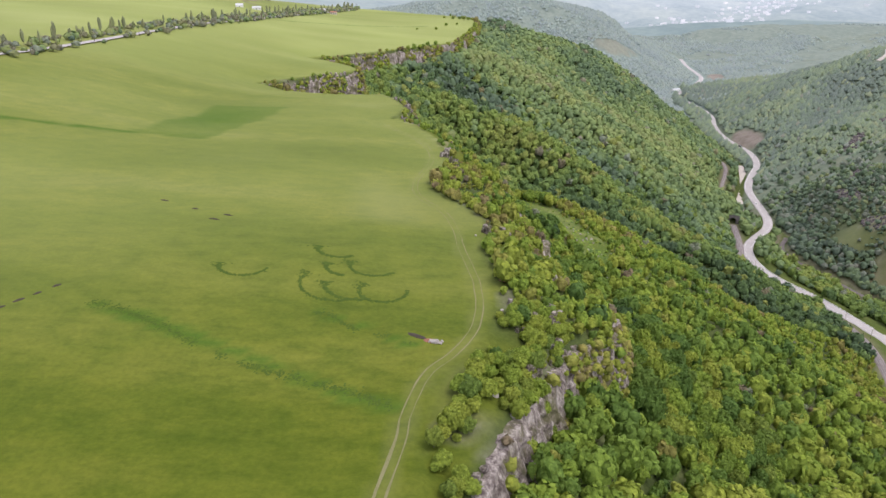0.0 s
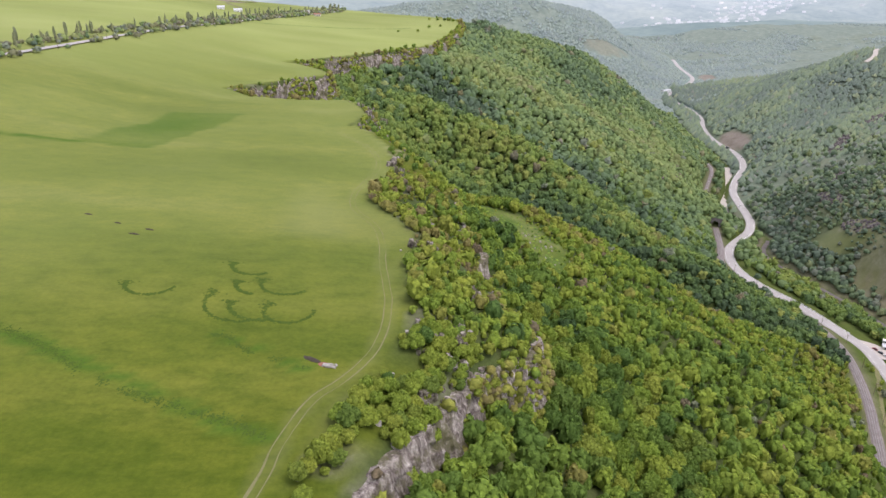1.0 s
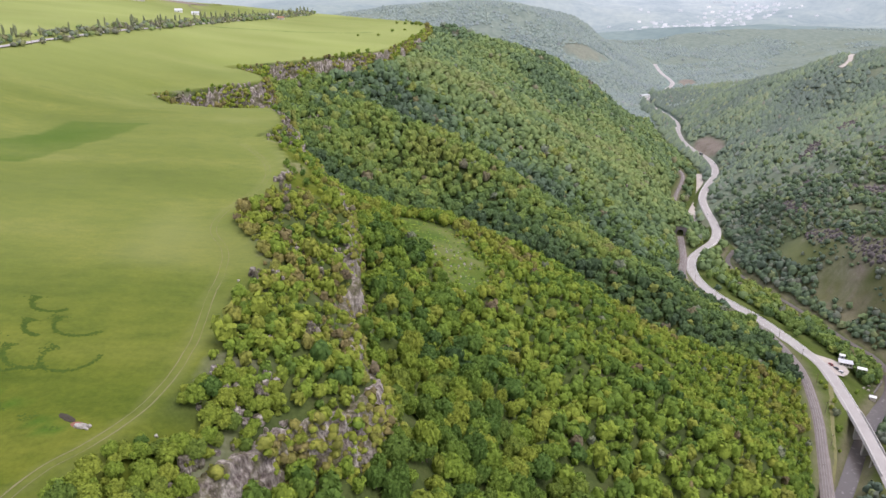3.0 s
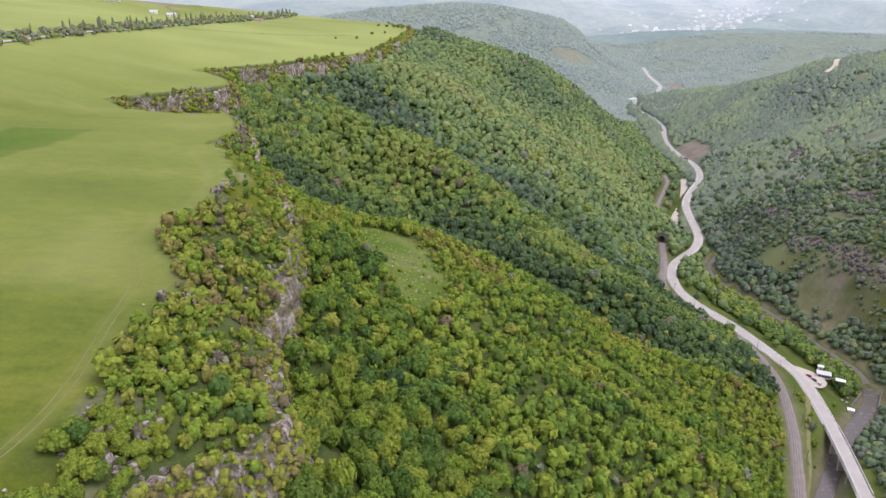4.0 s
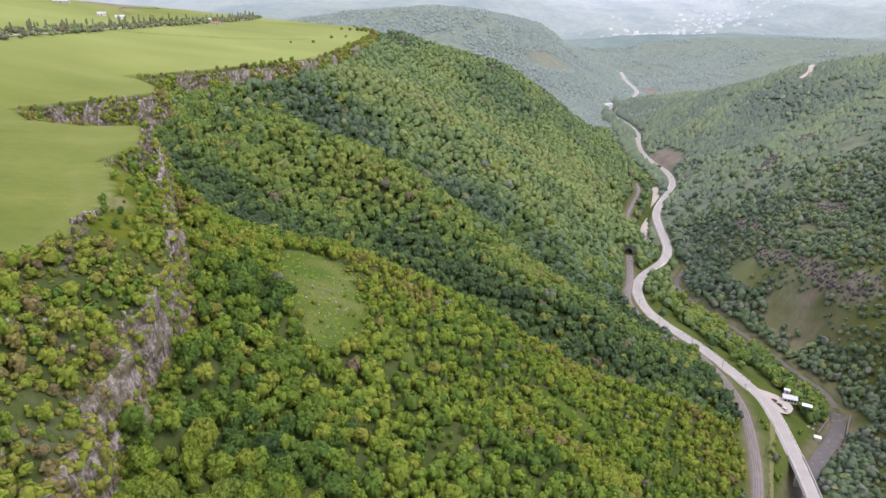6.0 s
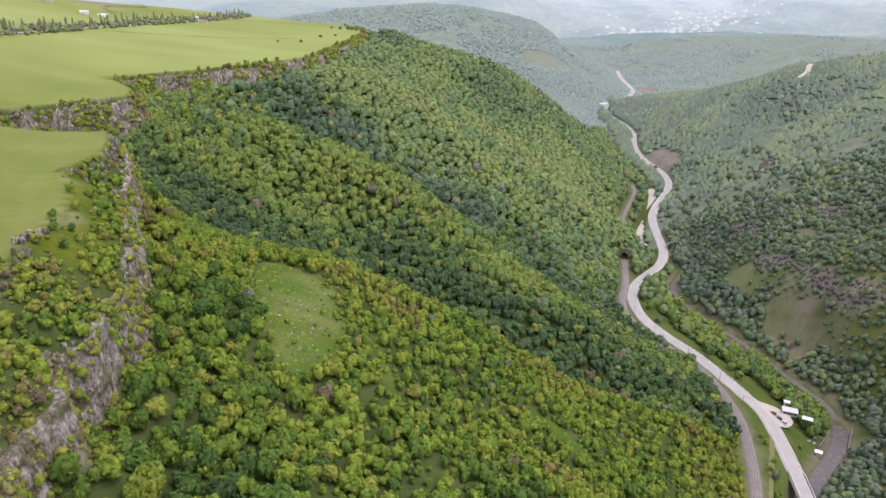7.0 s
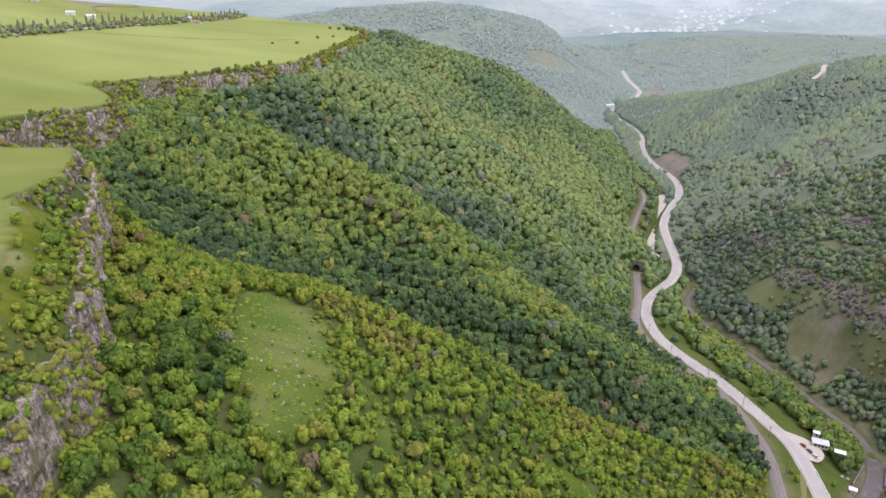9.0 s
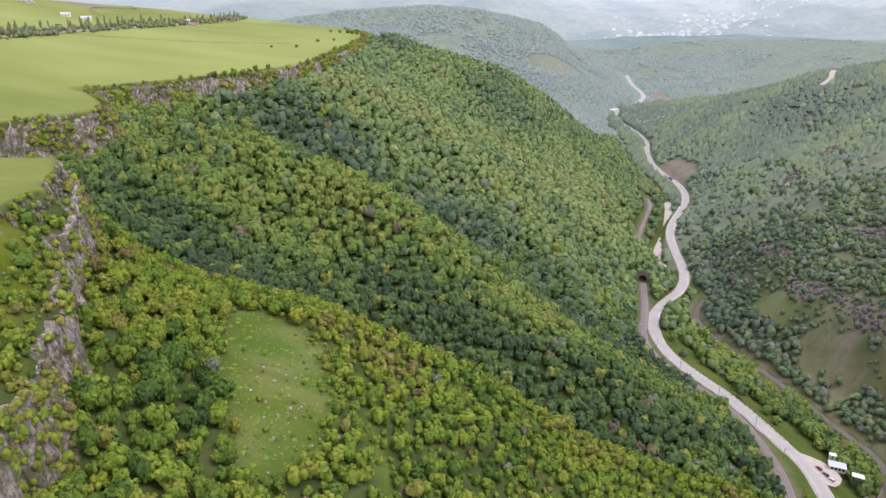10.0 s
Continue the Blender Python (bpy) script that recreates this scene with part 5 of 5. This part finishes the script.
for sx, sy, ln in ((-91, 128, 1.1), (-89, 131.6, 1.2), (-87, 135, 0.9), (-85, 139, 0.9), (-83, 198, 1.3), (-72, 192, 1.1), (-64.5, 184.5, 1.5), (-61.5, 188, 1.4)):
    ob = thing("soil_scar", "dark strip of dug soil in the grass", "soil", pose(sx, sy, hz(sx, sy), 0, 0, 55 if sx < -84 else -15), "soil scars")
    part("earth", mound(bmesh.new(), ln * 1.3, 0.5, 0.3, int(abs(sx))), M_SCAR, ob)
red = thing("earth_patch", "patch of bare red earth at the cliff edge", "soil", pose(15.0, 154.5, hz(15.0, 154.5), 0, 4, 20))
part("earth", mound(bmesh.new(), 3.4, 1.6, 0.5, 8, 12), M_EARTH, red)


def boulder(x, y, s, label, group, sink=0.2):
    ob = new("boulder", rng.choice(stones))
    ob.matrix_basis = pose(x, y, hz(x, y) + s * (0.5 - sink) * 0.8, rng.uniform(-25, 25), rng.uniform(-25, 25), rng.uniform(0, 360)) @ Matrix.Diagonal((s, s * rng.uniform(0.7, 1.2), s * 0.8, 1))
    return tagged(ob, label, "boulder", group)


for i in range(46):
    u, v = rng.gauss(0, 0.42), rng.uniform(-0.9, 0.55)
    bx, by = 70 + 18 * u * 0.94 - 56 * v * 0.34, 325 + 18 * u * 0.34 + 56 * v * 0.94
    boulder(bx, by, rng.uniform(0.4, 1.15), "pale boulder lying in the hillside meadow", "meadow boulders")
for bx, by in ((9.5, 106.5), (10.6, 109), (11.0, 122.5), (12.2, 120), (13.0, 137.5), (9.2, 183)):
    boulder(bx, by, rng.uniform(0.6, 1.1), "pale stone lying at the field edge", "field edge stones")

# ---------------------------------------------------------------- along the country road
T_POP = [crown_template(500 + i, 4, 60, 0.2, 1.0) for i in range(4)]
M_POP = leaf_material("poplar_leaves", True, 0.6, False, 0.8, (0.33, 0.33, 0.235))
pops = [mesh_np("crown", V, F, M_POP) for V, F in T_POP]
_nd = np.gradient(NW, axis=0)
_nn = np.stack([_nd[:, 1], -_nd[:, 0]], 1) / np.linalg.norm(_nd, axis=1, keepdims=True)
cut = [i for i in range(len(NW)) if NW[i, 1] > 330]
poplar_places = []
for i in cut:
    for _ in range(2):
        if rng.random() < 0.62:
            o = -rng.uniform(6, 13)
            poplar_places.append((NW[i, 0] + _nn[i, 0] * o + rng.uniform(-4, 4), NW[i, 1] + rng.uniform(-5, 5)))
for px, py in poplar_places:
    h = rng.uniform(6, 13)
    r = rng.uniform(0.8, 1.6)
    ob = thing("poplar", "slender half-leafed poplar beside the country road", "tree", pose(px, py, hz(px, py), 0, 0, rng.uniform(0, 360)) @ Matrix.Diagonal((r, r, h * 0.62, 1)), "roadside poplars")
    shared("trunk", rng.choice(trunks), ob, Matrix())
    shared("crown", rng.choice(pops), ob, Matrix())
n = 760
k = rng2.randint(len(NW), size=n)
off_ = np.where(rng2.rand(n) < 0.7, -(4 + 9 * rng2.rand(n)), 4 + 3 * rng2.rand(n))
x, y = NW[k, 0] + _nn[k, 0] * off_ + rng2.randn(n) * 2, NW[k, 1] + _nn[k, 1] * off_ + rng2.randn(n) * 6
rad = 1.4 + 1.8 * rng2.rand(n)
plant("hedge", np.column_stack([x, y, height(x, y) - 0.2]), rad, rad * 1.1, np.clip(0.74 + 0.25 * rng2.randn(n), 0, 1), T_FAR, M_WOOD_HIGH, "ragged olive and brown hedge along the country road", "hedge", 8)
for px, py, r in ((-8, 854, 2.2), (-30, 842, 1.6), (4, 921, 2.4), (18, 948, 2.0), (30, 1046, 3.4), (24, 1052, 3.0), (14, 1050, 2.6), (36, 1040, 3.0), (2, 1058, 2.4)):
    ob = thing("bush", "lone dark bush standing in the field", "bush", pose(px, py, hz(px, py) - 0.1) @ Matrix.Diagonal((r, r, r * 1.1, 1)), "field bushes")
    shared("trunk", trunks[0], ob, Matrix())
    shared("crown", crowns[True][0], ob, Matrix())


# ---------------------------------------------------------------- buildings
def house(name, label, m, lx, ly, h, roof_h, wall_mat, roof_mat, windows=3, group=""):
    """A small building with a pitched roof, openings and a door."""
    ob = thing(name, label, "building", m, group)
    part("wall", box(bmesh.new(), -lx / 2, -ly / 2, -1.0, lx / 2, ly / 2, h, 0.04), wall_mat, ob)
    bm = bmesh.new()
    e = 0.5
    pr = [(-lx / 2 - e, -ly / 2 - e, h), (lx / 2 + e, -ly / 2 - e, h), (lx / 2 + e, ly / 2 + e, h), (-lx / 2 - e, ly / 2 + e, h), (-lx / 2 - e, 0, h + roof_h), (lx / 2 + e, 0, h + roof_h)]
    vs = [bm.verts.new(p) for p in pr] + [bm.verts.new((p[0], p[1], p[2] + 0.16)) for p in pr]
    for f in ((0, 1, 5, 4), (2, 3, 4, 5), (0, 4, 3), (1, 2, 5), (0, 3, 2, 1)):
        bm.faces.new([vs[i + 6] for i in f])
    bmesh.ops.recalc_face_normals(bm, faces=bm.faces)
    part("roof", bm, roof_mat, ob)
    for i in range(windows):
        wx = -lx / 2 + lx * (i + 0.5) / windows
        if i == windows // 2:
            part("door", box(bmesh.new(), wx - 0.5, -ly / 2 - 0.06, 0, wx + 0.5, -ly / 2 + 0.05, 2.05), M_DARK, ob, "dark doorway")
        else:
            win = part("window", box(bmesh.new(), wx - 0.6, -ly / 2 - 0.07, 1.0, wx + 0.6, -ly / 2 + 0.05, 2.1), M_CONCRETE, ob)
            part("pane", box(bmesh.new(), wx - 0.5, -ly / 2 - 0.1, 1.1, wx + 0.5, -ly / 2 - 0.06, 2.0), M_CAR_GLASS, win)
    return ob


zr = float(road_z(460))
cafe = thing("roadside_cafe", "low pale roadside building with flat metal roof", "building", pose(360, 467, zr, 0, 0, 155) @ Matrix.Scale(0.68, 4))
part("wall", box(bmesh.new(), -6.5, -3.6, -1.5, 6.5, 3.6, 3.2, 0.05), M_WALL, cafe)
part("roof", box(bmesh.new(), -7.2, -5.2, 3.25, 7.2, 4.0, 3.55, 0.05), M_ROOF_GREY, cafe, "pale sheet-metal roof")
for i in range(4):
    part("window", box(bmesh.new(), -5.6 + i * 2.9, 3.55, 0.3, -3.6 + i * 2.9, 3.68, 2.6), M_DARK, cafe, "dark shopfront opening")
for i in range(5):
    part("post", cyl(bmesh.new(), 0.1, 0.1, 3.3, pose(-6.6 + i * 3.3, -4.9, 1.6)), M_CONCRETE, cafe)
kiosk = thing("kiosk", "small white kiosk with flat roof", "building", pose(363, 477, zr, 0, 0, 155) @ Matrix.Scale(0.8, 4))
part("wall", box(bmesh.new(), -2.2, -1.6, -1.2, 2.2, 1.6, 2.6, 0.04), M_WHITE, kiosk)
part("roof", box(bmesh.new(), -2.6, -2.0, 2.6, 2.6, 2.0, 2.85, 0.04), M_WHITE, kiosk)
part("door", box(bmesh.new(), -0.5, 1.58, 0.0, 0.5, 1.68, 2.0), M_DARK, kiosk)
shelter = thing("open_shelter", "white flat-roofed open shelter on posts", "shelter", pose(366.5, 457, zr, 0, 0, 150))
part("roof", box(bmesh.new(), -3.2, -2.0, 2.5, 3.2, 2.0, 2.75, 0.04), M_WHITE, shelter)
for a, b in ((-3, -1.8), (3, -1.8), (3, 1.8), (-3, 1.8)):
    part("post", cyl(bmesh.new(), 0.08, 0.08, 3.4, pose(a, b, 0.8)), M_STEEL, shelter)
shed = thing("shed", "small white garden shed in the grass", "shed", pose(365, 437, hz(365, 437), 0, 0, 150))
part("wall", box(bmesh.new(), -2, -1.5, -0.5, 2, 1.5, 2.3, 0.04), M_WALL, shed)
part("roof", box(bmesh.new(), -2.3, -1.8, 2.3, 2.3, 1.8, 2.5, 0.04), M_WHITE, shed, "white roof")
part("door", box(bmesh.new(), -0.45, -1.58, 0, 0.45, -1.48, 1.95), M_DARK, shed)
for tx, ty in ((371, 452), (364, 447), (367, 446)):
    tb = thing("picnic_table", "pale wooden picnic table on the grass", "table", pose(tx, ty, hz(tx, ty), 0, 0, 40), "picnic tables")
    part("tabletop", box(bmesh.new(), -1, -0.45, 0.7, 1, 0.45, 0.78, 0.02), M_STONE, tb)
    for s in (-1, 1):
        part("bench", box(bmesh.new(), -1, s * 0.75 - 0.15, 0.4, 1, s * 0.75 + 0.15, 0.46), M_STONE, tb)
        part("leg", box(bmesh.new(), s * 0.7 - 0.06, -0.8, -0.2, s * 0.7 + 0.06, 0.8, 0.4), M_STONE, tb)
bm = bmesh.new()
bm.faces.new([bm.verts.new((px, py, zr - 0.05)) for px, py in ((346, 453), (350, 451), (354, 453), (357.5, 457), (358.5, 463), (357, 469), (354, 474), (350, 478), (345, 482), (346, 466))])
yard = part("yard", bm, M_SHOULDER)
tagged(yard, "pale gravel forecourt beside the valley road", "yard", kind="structure")


def car(label, colour, m, truck=False):
    """A car or a small lorry, its front towards +y."""
    ob = thing("lorry" if truck else "car", label, "lorry" if truck else "car", m)
    L, W, H = (7.6, 2.4, 3.0) if truck else (4.3, 1.75, 1.45)
    mat = paint("lorry_paint" if truck else "car_paint", colour)
    if truck:
        part("cargo_box", box(bmesh.new(), -W / 2, -L / 2, 0.9, W / 2, L / 2 - 2.1, H + 0.3, 0.06), mat, ob)
        part("cab", box(bmesh.new(), -W / 2, L / 2 - 1.9, 0.5, W / 2, L / 2, 2.5, 0.15), mat, ob)
        part("windscreen", box(bmesh.new(), -W / 2 + 0.15, L / 2 - 0.06, 1.5, W / 2 - 0.15, L / 2 + 0.03, 2.2), M_CAR_GLASS, ob)
        part("chassis", box(bmesh.new(), -0.5, -L / 2, 0.5, 0.5, L / 2 - 0.3, 0.9), M_RUBBER, ob)
    else:
        part("body", box(bmesh.new(), -W / 2, -L / 2, 0.3, W / 2, L / 2, 0.85, 0.12), mat, ob)
        bm = box(bmesh.new(), -W / 2 + 0.1, -L / 2 + 0.5, 0.85, W / 2 - 0.1, L / 2 - 1.2, H)
        for v in bm.verts:
            if v.co.z > 1.0:
                v.co.x *= 0.82
                v.co.y = v.co.y * 0.72 - 0.1
        cab = part("cabin", bm, M_CAR_GLASS, ob, "dark glazing")
        part("roof", box(bmesh.new(), -0.66, -1.25, H - 0.02, 0.66, 0.55, H + 0.05, 0.03), mat, cab)
    for sx in (-1, 1):
        for sy in ((-0.32, 0.32) if not truck else (-0.34, 0.36)):
            wh = part("wheel", cyl(bmesh.new(), 0.33 if not truck else 0.48, 0.33 if not truck else 0.48, 0.24, pose(sx * (W / 2 - 0.12), sy * L, 0.33 if not truck else 0.48, 0, 90, 0), 12), M_RUBBER, ob)
            part("rim", cyl(bmesh.new(), 0.2, 0.2, 0.26, pose(sx * (W / 2 - 0.11), sy * L, 0.33 if not truck else 0.48, 0, 90, 0), 10), M_STEEL, wh)
    return ob


def on_road(y, side):
    """A pose on the road in its lane."""
    i = int(np.argmin(np.abs(road_line[:, 1] - y)))
    a, b = road_line[max(0, i - 1)], road_line[min(len(road_line) - 1, i + 1)]
    t = (b - a) / np.linalg.norm(b - a)
    p = road_line[i] + np.array([t[1], -t[0]]) * side
    return pose(p[0], p[1], float(road_z(p[1])) + 0.02, 0, 0, math.degrees(math.atan2(-t[0], t[1])) + (180 if side < 0 else 0))


car("white saloon car driving on the valley road", (0.75, 0.75, 0.74), on_road(1035, 1.9))
car("dark lorry driving on the valley road", (0.10, 0.11, 0.12), on_road(1083, -1.9), True)
car("white van-like car on the valley road", (0.7, 0.7, 0.68), on_road(806, -1.9))
for i, (px, py, c, lab) in enumerate(((350.0, 461.0, (0.06, 0.06, 0.07), "dark parked car on the gravel forecourt"), (349.0, 466.5, (0.22, 0.05, 0.05), "dark red parked car on the gravel forecourt"),
                                      (351.0, 456.0, (0.5, 0.5, 0.5), "grey parked car on the gravel forecourt"))):
    car(lab, c, pose(px, py, zr - 0.03, 0, 0, 12))

# ---------------------------------------------------------------- bridge, barriers, poles, tunnel
bridge = thing("road_bridge", "concrete road bridge over the shallow river", "bridge", kind="structure")
bl = road_line[(road_line[:, 1] > 340) & (road_line[:, 1] < 412)]
v, f = ribbon(bl, (-4.4, -4.4, -3.95, -3.95, 3.95, 3.95, 4.4, 4.4), rz, (-1.6, 0.9, 0.9, 0.02, 0.02, 0.9, 0.9, -1.6))
ob = new("parapet", mesh_np("parapet", v[:, :], f[[i for i in range(len(f)) if i % 7 in (0, 1, 2, 4, 5, 6)]], M_CONCRETE))
ob.parent = bridge
v, f = ribbon(bl, (-4.4, -4.4, 4.4, 4.4), rz, (-0.75, -1.6, -1.6, -0.75))
ob = new("deck", mesh_np("deck", v, f, M_CONCRETE))
ob.parent = bridge
for py in (362, 378, 394):
    i = int(np.argmin(np.abs(road_line[:, 1] - py)))
    part("pier", box(bmesh.new(), road_line[i, 0] - 4, py - 0.8, float(river_z(py)) - 2, road_line[i, 0] + 4, py + 0.8, zr - 1.3, 0.2), M_CONCRETE, bridge)
rail_block = block = bmesh.new()
box(rail_block, -0.16, -1.5, -0.3, 0.16, 1.5, 0.75, 0.05)
me_block = bpy.data.meshes.new("block")
rail_block.to_mesh(me_block)
rail_block.free()
me_block.materials.append(M_WHITE)
for y0, y1, side in ((412, 446, 3.9), (488, 640, 3.9), (640, 720, 3.9), (300, 341, 3.9), (860, 1000, -3.9)):
    bar = thing("road_barrier", "row of pale concrete barrier blocks beside the road", "barrier", group="road barriers")
    pl = dense(road_line[(road_line[:, 1] > y0) & (road_line[:, 1] < y1)], 4.2)
    g = np.gradient(pl, axis=0)
    for p, t in zip(pl, g):
        t = t / np.linalg.norm(t)
        shared("block", me_block, bar, pose(p[0] + t[1] * side, p[1] - t[0] * side, float(road_z(p[1])), 0, 0, math.degrees(math.atan2(-t[0], t[1]))))


def pole(x, y, label, h=9.0, turn=0.0, group="utility poles"):
    ob = thing("utility_pole", label, "pole", pose(x, y, hz(x, y), 0, 0, turn), group)
    part("shaft", cyl(bmesh.new(), 0.17, 0.11, h + 1, pose(0, 0, h / 2 - 0.5)), M_BARK, ob)
    part("crossarm", box(bmesh.new(), -0.9, -0.06, h - 0.9, 0.9, 0.06, h - 0.75), M_BARK, ob)
    for s in (-0.75, 0.75):
        part("insulator", cyl(bmesh.new(), 0.06, 0.04, 0.22, pose(s, 0, h - 0.64)), M_WHITE, ob)


for py in range(372, 640, 34):
    i = int(np.argmin(np.abs(_RAILS[:, 1] - py)))
    pole(_RAILS[i, 0] + 6.4, py, "brown wooden pole beside the railway line")
for i in cut[::5]:
    pole(NW[i, 0] + _nn[i, 0] * 5, NW[i, 1] + _nn[i, 1] * 5, "grey pole beside the country road", 8.0, 0.0, "country road poles")

tunnel = thing("tunnel_portal", "dark railway tunnel mouth in the wooded hillside", "tunnel", pose(324.5, 735, zr + 1.0, 0, 0, -18), kind="structure")
bm = bmesh.new()
n = 12
outer = [(-6.5, -2)] + [(-6.5, 5)] + [(-6.5 + 13 * i / 6, 8.6 + 0.6 * math.sin(math.pi * i / 6)) for i in range(7)] + [(6.5, 5), (6.5, -2)]
inner = [(-3.4, -2)] + [(-3.4, 3.2)] + [(-3.4 * math.cos(math.pi * i / 6), 3.2 + 3.2 * math.sin(math.pi * i / 6)) for i in range(7)] + [(3.4, 3.2), (3.4, -2)]
for y0 in (0.0, 1.4):
    a = [bm.verts.new((p[0], y0, p[1])) for p in outer]
    b = [bm.verts.new((p[0], y0, p[1])) for p in inner]
    for i in range(len(a) - 1):
        bm.faces.new((a[i], a[i + 1], b[i + 1], b[i]))
bmesh.ops.recalc_face_normals(bm, faces=bm.faces)
part("facing", bm, stained("sooty_stone", (0.10, 0.09, 0.085), (0.2, 0.18, 0.17), 0.6), tunnel)
bm = bmesh.new()
for y0, y1 in ((0.0, 24.0),):
    a = [bm.verts.new((p[0], y0, p[1])) for p in inner]
    b = [bm.verts.new((p[0], y1, p[1])) for p in inner]
    for i in range(len(a) - 1):
        bm.faces.new((a[i], a[i + 1], b[i + 1], b[i]))
    bm.faces.new(b)
part("bore", bm, M_DARK, tunnel)
M_WALL_DARK = stained("wet_concrete", (0.13, 0.12, 0.115), (0.24, 0.225, 0.21), 0.5)
for side, (ax, ay), (bx, by) in ((0, (386, 440), (402, 462)), (1, (402, 462), (418, 462)), (2, (362, 436), (384, 458))):
    wl = thing("river_wall", "dark concrete retaining wall along the river", "wall", pose((ax + bx) / 2, (ay + by) / 2, float(river_z(440)), 0, 0, math.degrees(math.atan2(by - ay, bx - ax))), "river walls", "structure")
    ln = math.hypot(bx - ax, by - ay)
    part("wall", box(bmesh.new(), -ln / 2, -0.4, -2, ln / 2, 0.4, 2.2, 0.08), M_WALL_DARK, wl)
weir = thing("weir", "low concrete weir with white water", "weir", pose(396, 459, float(river_z(455)), 0, 0, 130), kind="structure")
part("sill", box(bmesh.new(), -7, -0.5, -1.5, 7, 0.5, 0.2, 0.1), M_WALL_DARK, weir)
foot = thing("footbridge", "thin distant footbridge across the river", "bridge", pose(445, 1457, float(road_z(1457)) - 4, 0, 0, 0))
part("deck", box(bmesh.new(), -26, -1.2, 0, 26, 1.2, 0.7), M_CONCRETE, foot)
for s in (-18, 0, 18):
    part("pier", box(bmesh.new(), s - 0.7, -0.7, -8, s + 0.7, 0.7, 0), M_CONCRETE, foot)
house("farm_building", "white building beside the distant valley road", pose(505, 1532, hz(505, 1532) + 0.5, 0, 0, 30), 22, 9, 5, 1.6, M_WHITE, M_ROOF_GREY)
for hx, hy, turn, lx, wm, rm, lab in ((-228, 900, 20, 14, M_WHITE, M_ROOF_GREY, "white farmhouse with pale roof beyond the poplars"), (-250, 905, 20, 12, M_WHITE, M_ROOF_GREY, "white barn with pale roof beyond the poplars"),
                                     (-150, 1006, 5, 12, M_WALL, M_ROOF_RED, "stone farmhouse with rusty roof"), (-170, 1040, 5, 10, M_WALL, M_ROOF_GREY, "low stone farm shed"), (-330, 985, 0, 26, M_WALL, M_ROOF_GREY, "long pale farm shed")):
    house("farmhouse", lab, pose(hx, hy, hz(hx, hy), 0, 0, turn) @ Matrix.Scale(0.72, 4), lx, 7, 3.4, 2.0, wm, rm, 3, "farm buildings")


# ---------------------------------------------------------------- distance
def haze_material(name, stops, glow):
    """Far country with haze painted in as a glowing colour, paler the farther it lies."""
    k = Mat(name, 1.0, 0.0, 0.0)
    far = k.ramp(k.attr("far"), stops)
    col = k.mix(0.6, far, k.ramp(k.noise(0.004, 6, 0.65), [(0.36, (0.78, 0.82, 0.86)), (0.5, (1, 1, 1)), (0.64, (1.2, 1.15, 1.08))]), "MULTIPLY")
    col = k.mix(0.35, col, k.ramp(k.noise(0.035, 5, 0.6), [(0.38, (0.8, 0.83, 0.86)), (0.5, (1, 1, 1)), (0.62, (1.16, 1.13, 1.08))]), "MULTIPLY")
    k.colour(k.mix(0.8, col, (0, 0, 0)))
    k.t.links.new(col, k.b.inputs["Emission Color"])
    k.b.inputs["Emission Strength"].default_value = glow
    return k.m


def hill_z(x, y):
    return LOW(x, y) + 1.5 * step01(2380, 2450, y) - 3 + 46 * wave(x, y, 520, 121, 5) * step01(2380, 2800, y) + 75 * step01(0.25, 0.8, wave(x, y, 900, 122, 2)) * step01(2600, 3300, y)


gx, gy = np.concatenate([np.arange(-4900, -600, 150), np.arange(-600, 2600, 32), np.arange(2600, 4900, 150)]), np.concatenate([np.arange(2360, 3600, 32), np.arange(3600, 4900, 70)])
X, Y = np.meshgrid(gx, gy)
x, y = X.ravel(), Y.ravel()
idx = np.arange(len(x)).reshape(len(gy), len(gx))
f = np.stack([idx[:-1, :-1], idx[:-1, 1:], idx[1:, 1:], idx[1:, :-1]], -1).reshape(-1, 4)
# painted haze tones from near hills to far plain, given off as glow
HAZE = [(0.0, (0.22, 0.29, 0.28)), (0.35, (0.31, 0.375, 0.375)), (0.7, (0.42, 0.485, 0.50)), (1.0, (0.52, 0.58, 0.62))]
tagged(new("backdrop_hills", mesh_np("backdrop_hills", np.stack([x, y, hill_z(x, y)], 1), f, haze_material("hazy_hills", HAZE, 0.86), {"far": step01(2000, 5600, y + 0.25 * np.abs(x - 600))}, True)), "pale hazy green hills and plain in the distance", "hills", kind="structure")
bm_v, bm_f, off = [], [], 0
cube = np.array([(a, b, c) for c in (0, 1) for b in (-0.5, 0.5) for a in (-0.5, 0.5)], float)
cf = np.array([(0, 1, 5, 4), (1, 3, 7, 5), (3, 2, 6, 7), (2, 0, 4, 6), (4, 5, 7, 6)])
for i in range(260):
    u = rng.random() ** 1.4
    tx, ty = 1020 + 1150 * u + rng.gauss(0, 130), 3080 + 1150 * u + rng.gauss(0, 200)
    s = rng.uniform(6, 15)
    bm_v.append(cube * (s * 1.3, s * 0.8, s * 0.6 + 3) + (tx, ty, float(hill_z(np.array([tx]), np.array([ty]))[0]) - 2))
    bm_f.append(cf + off)
    off += 8
V = np.vstack(bm_v)
# house walls glow with the same painted haze; far holds random tones here
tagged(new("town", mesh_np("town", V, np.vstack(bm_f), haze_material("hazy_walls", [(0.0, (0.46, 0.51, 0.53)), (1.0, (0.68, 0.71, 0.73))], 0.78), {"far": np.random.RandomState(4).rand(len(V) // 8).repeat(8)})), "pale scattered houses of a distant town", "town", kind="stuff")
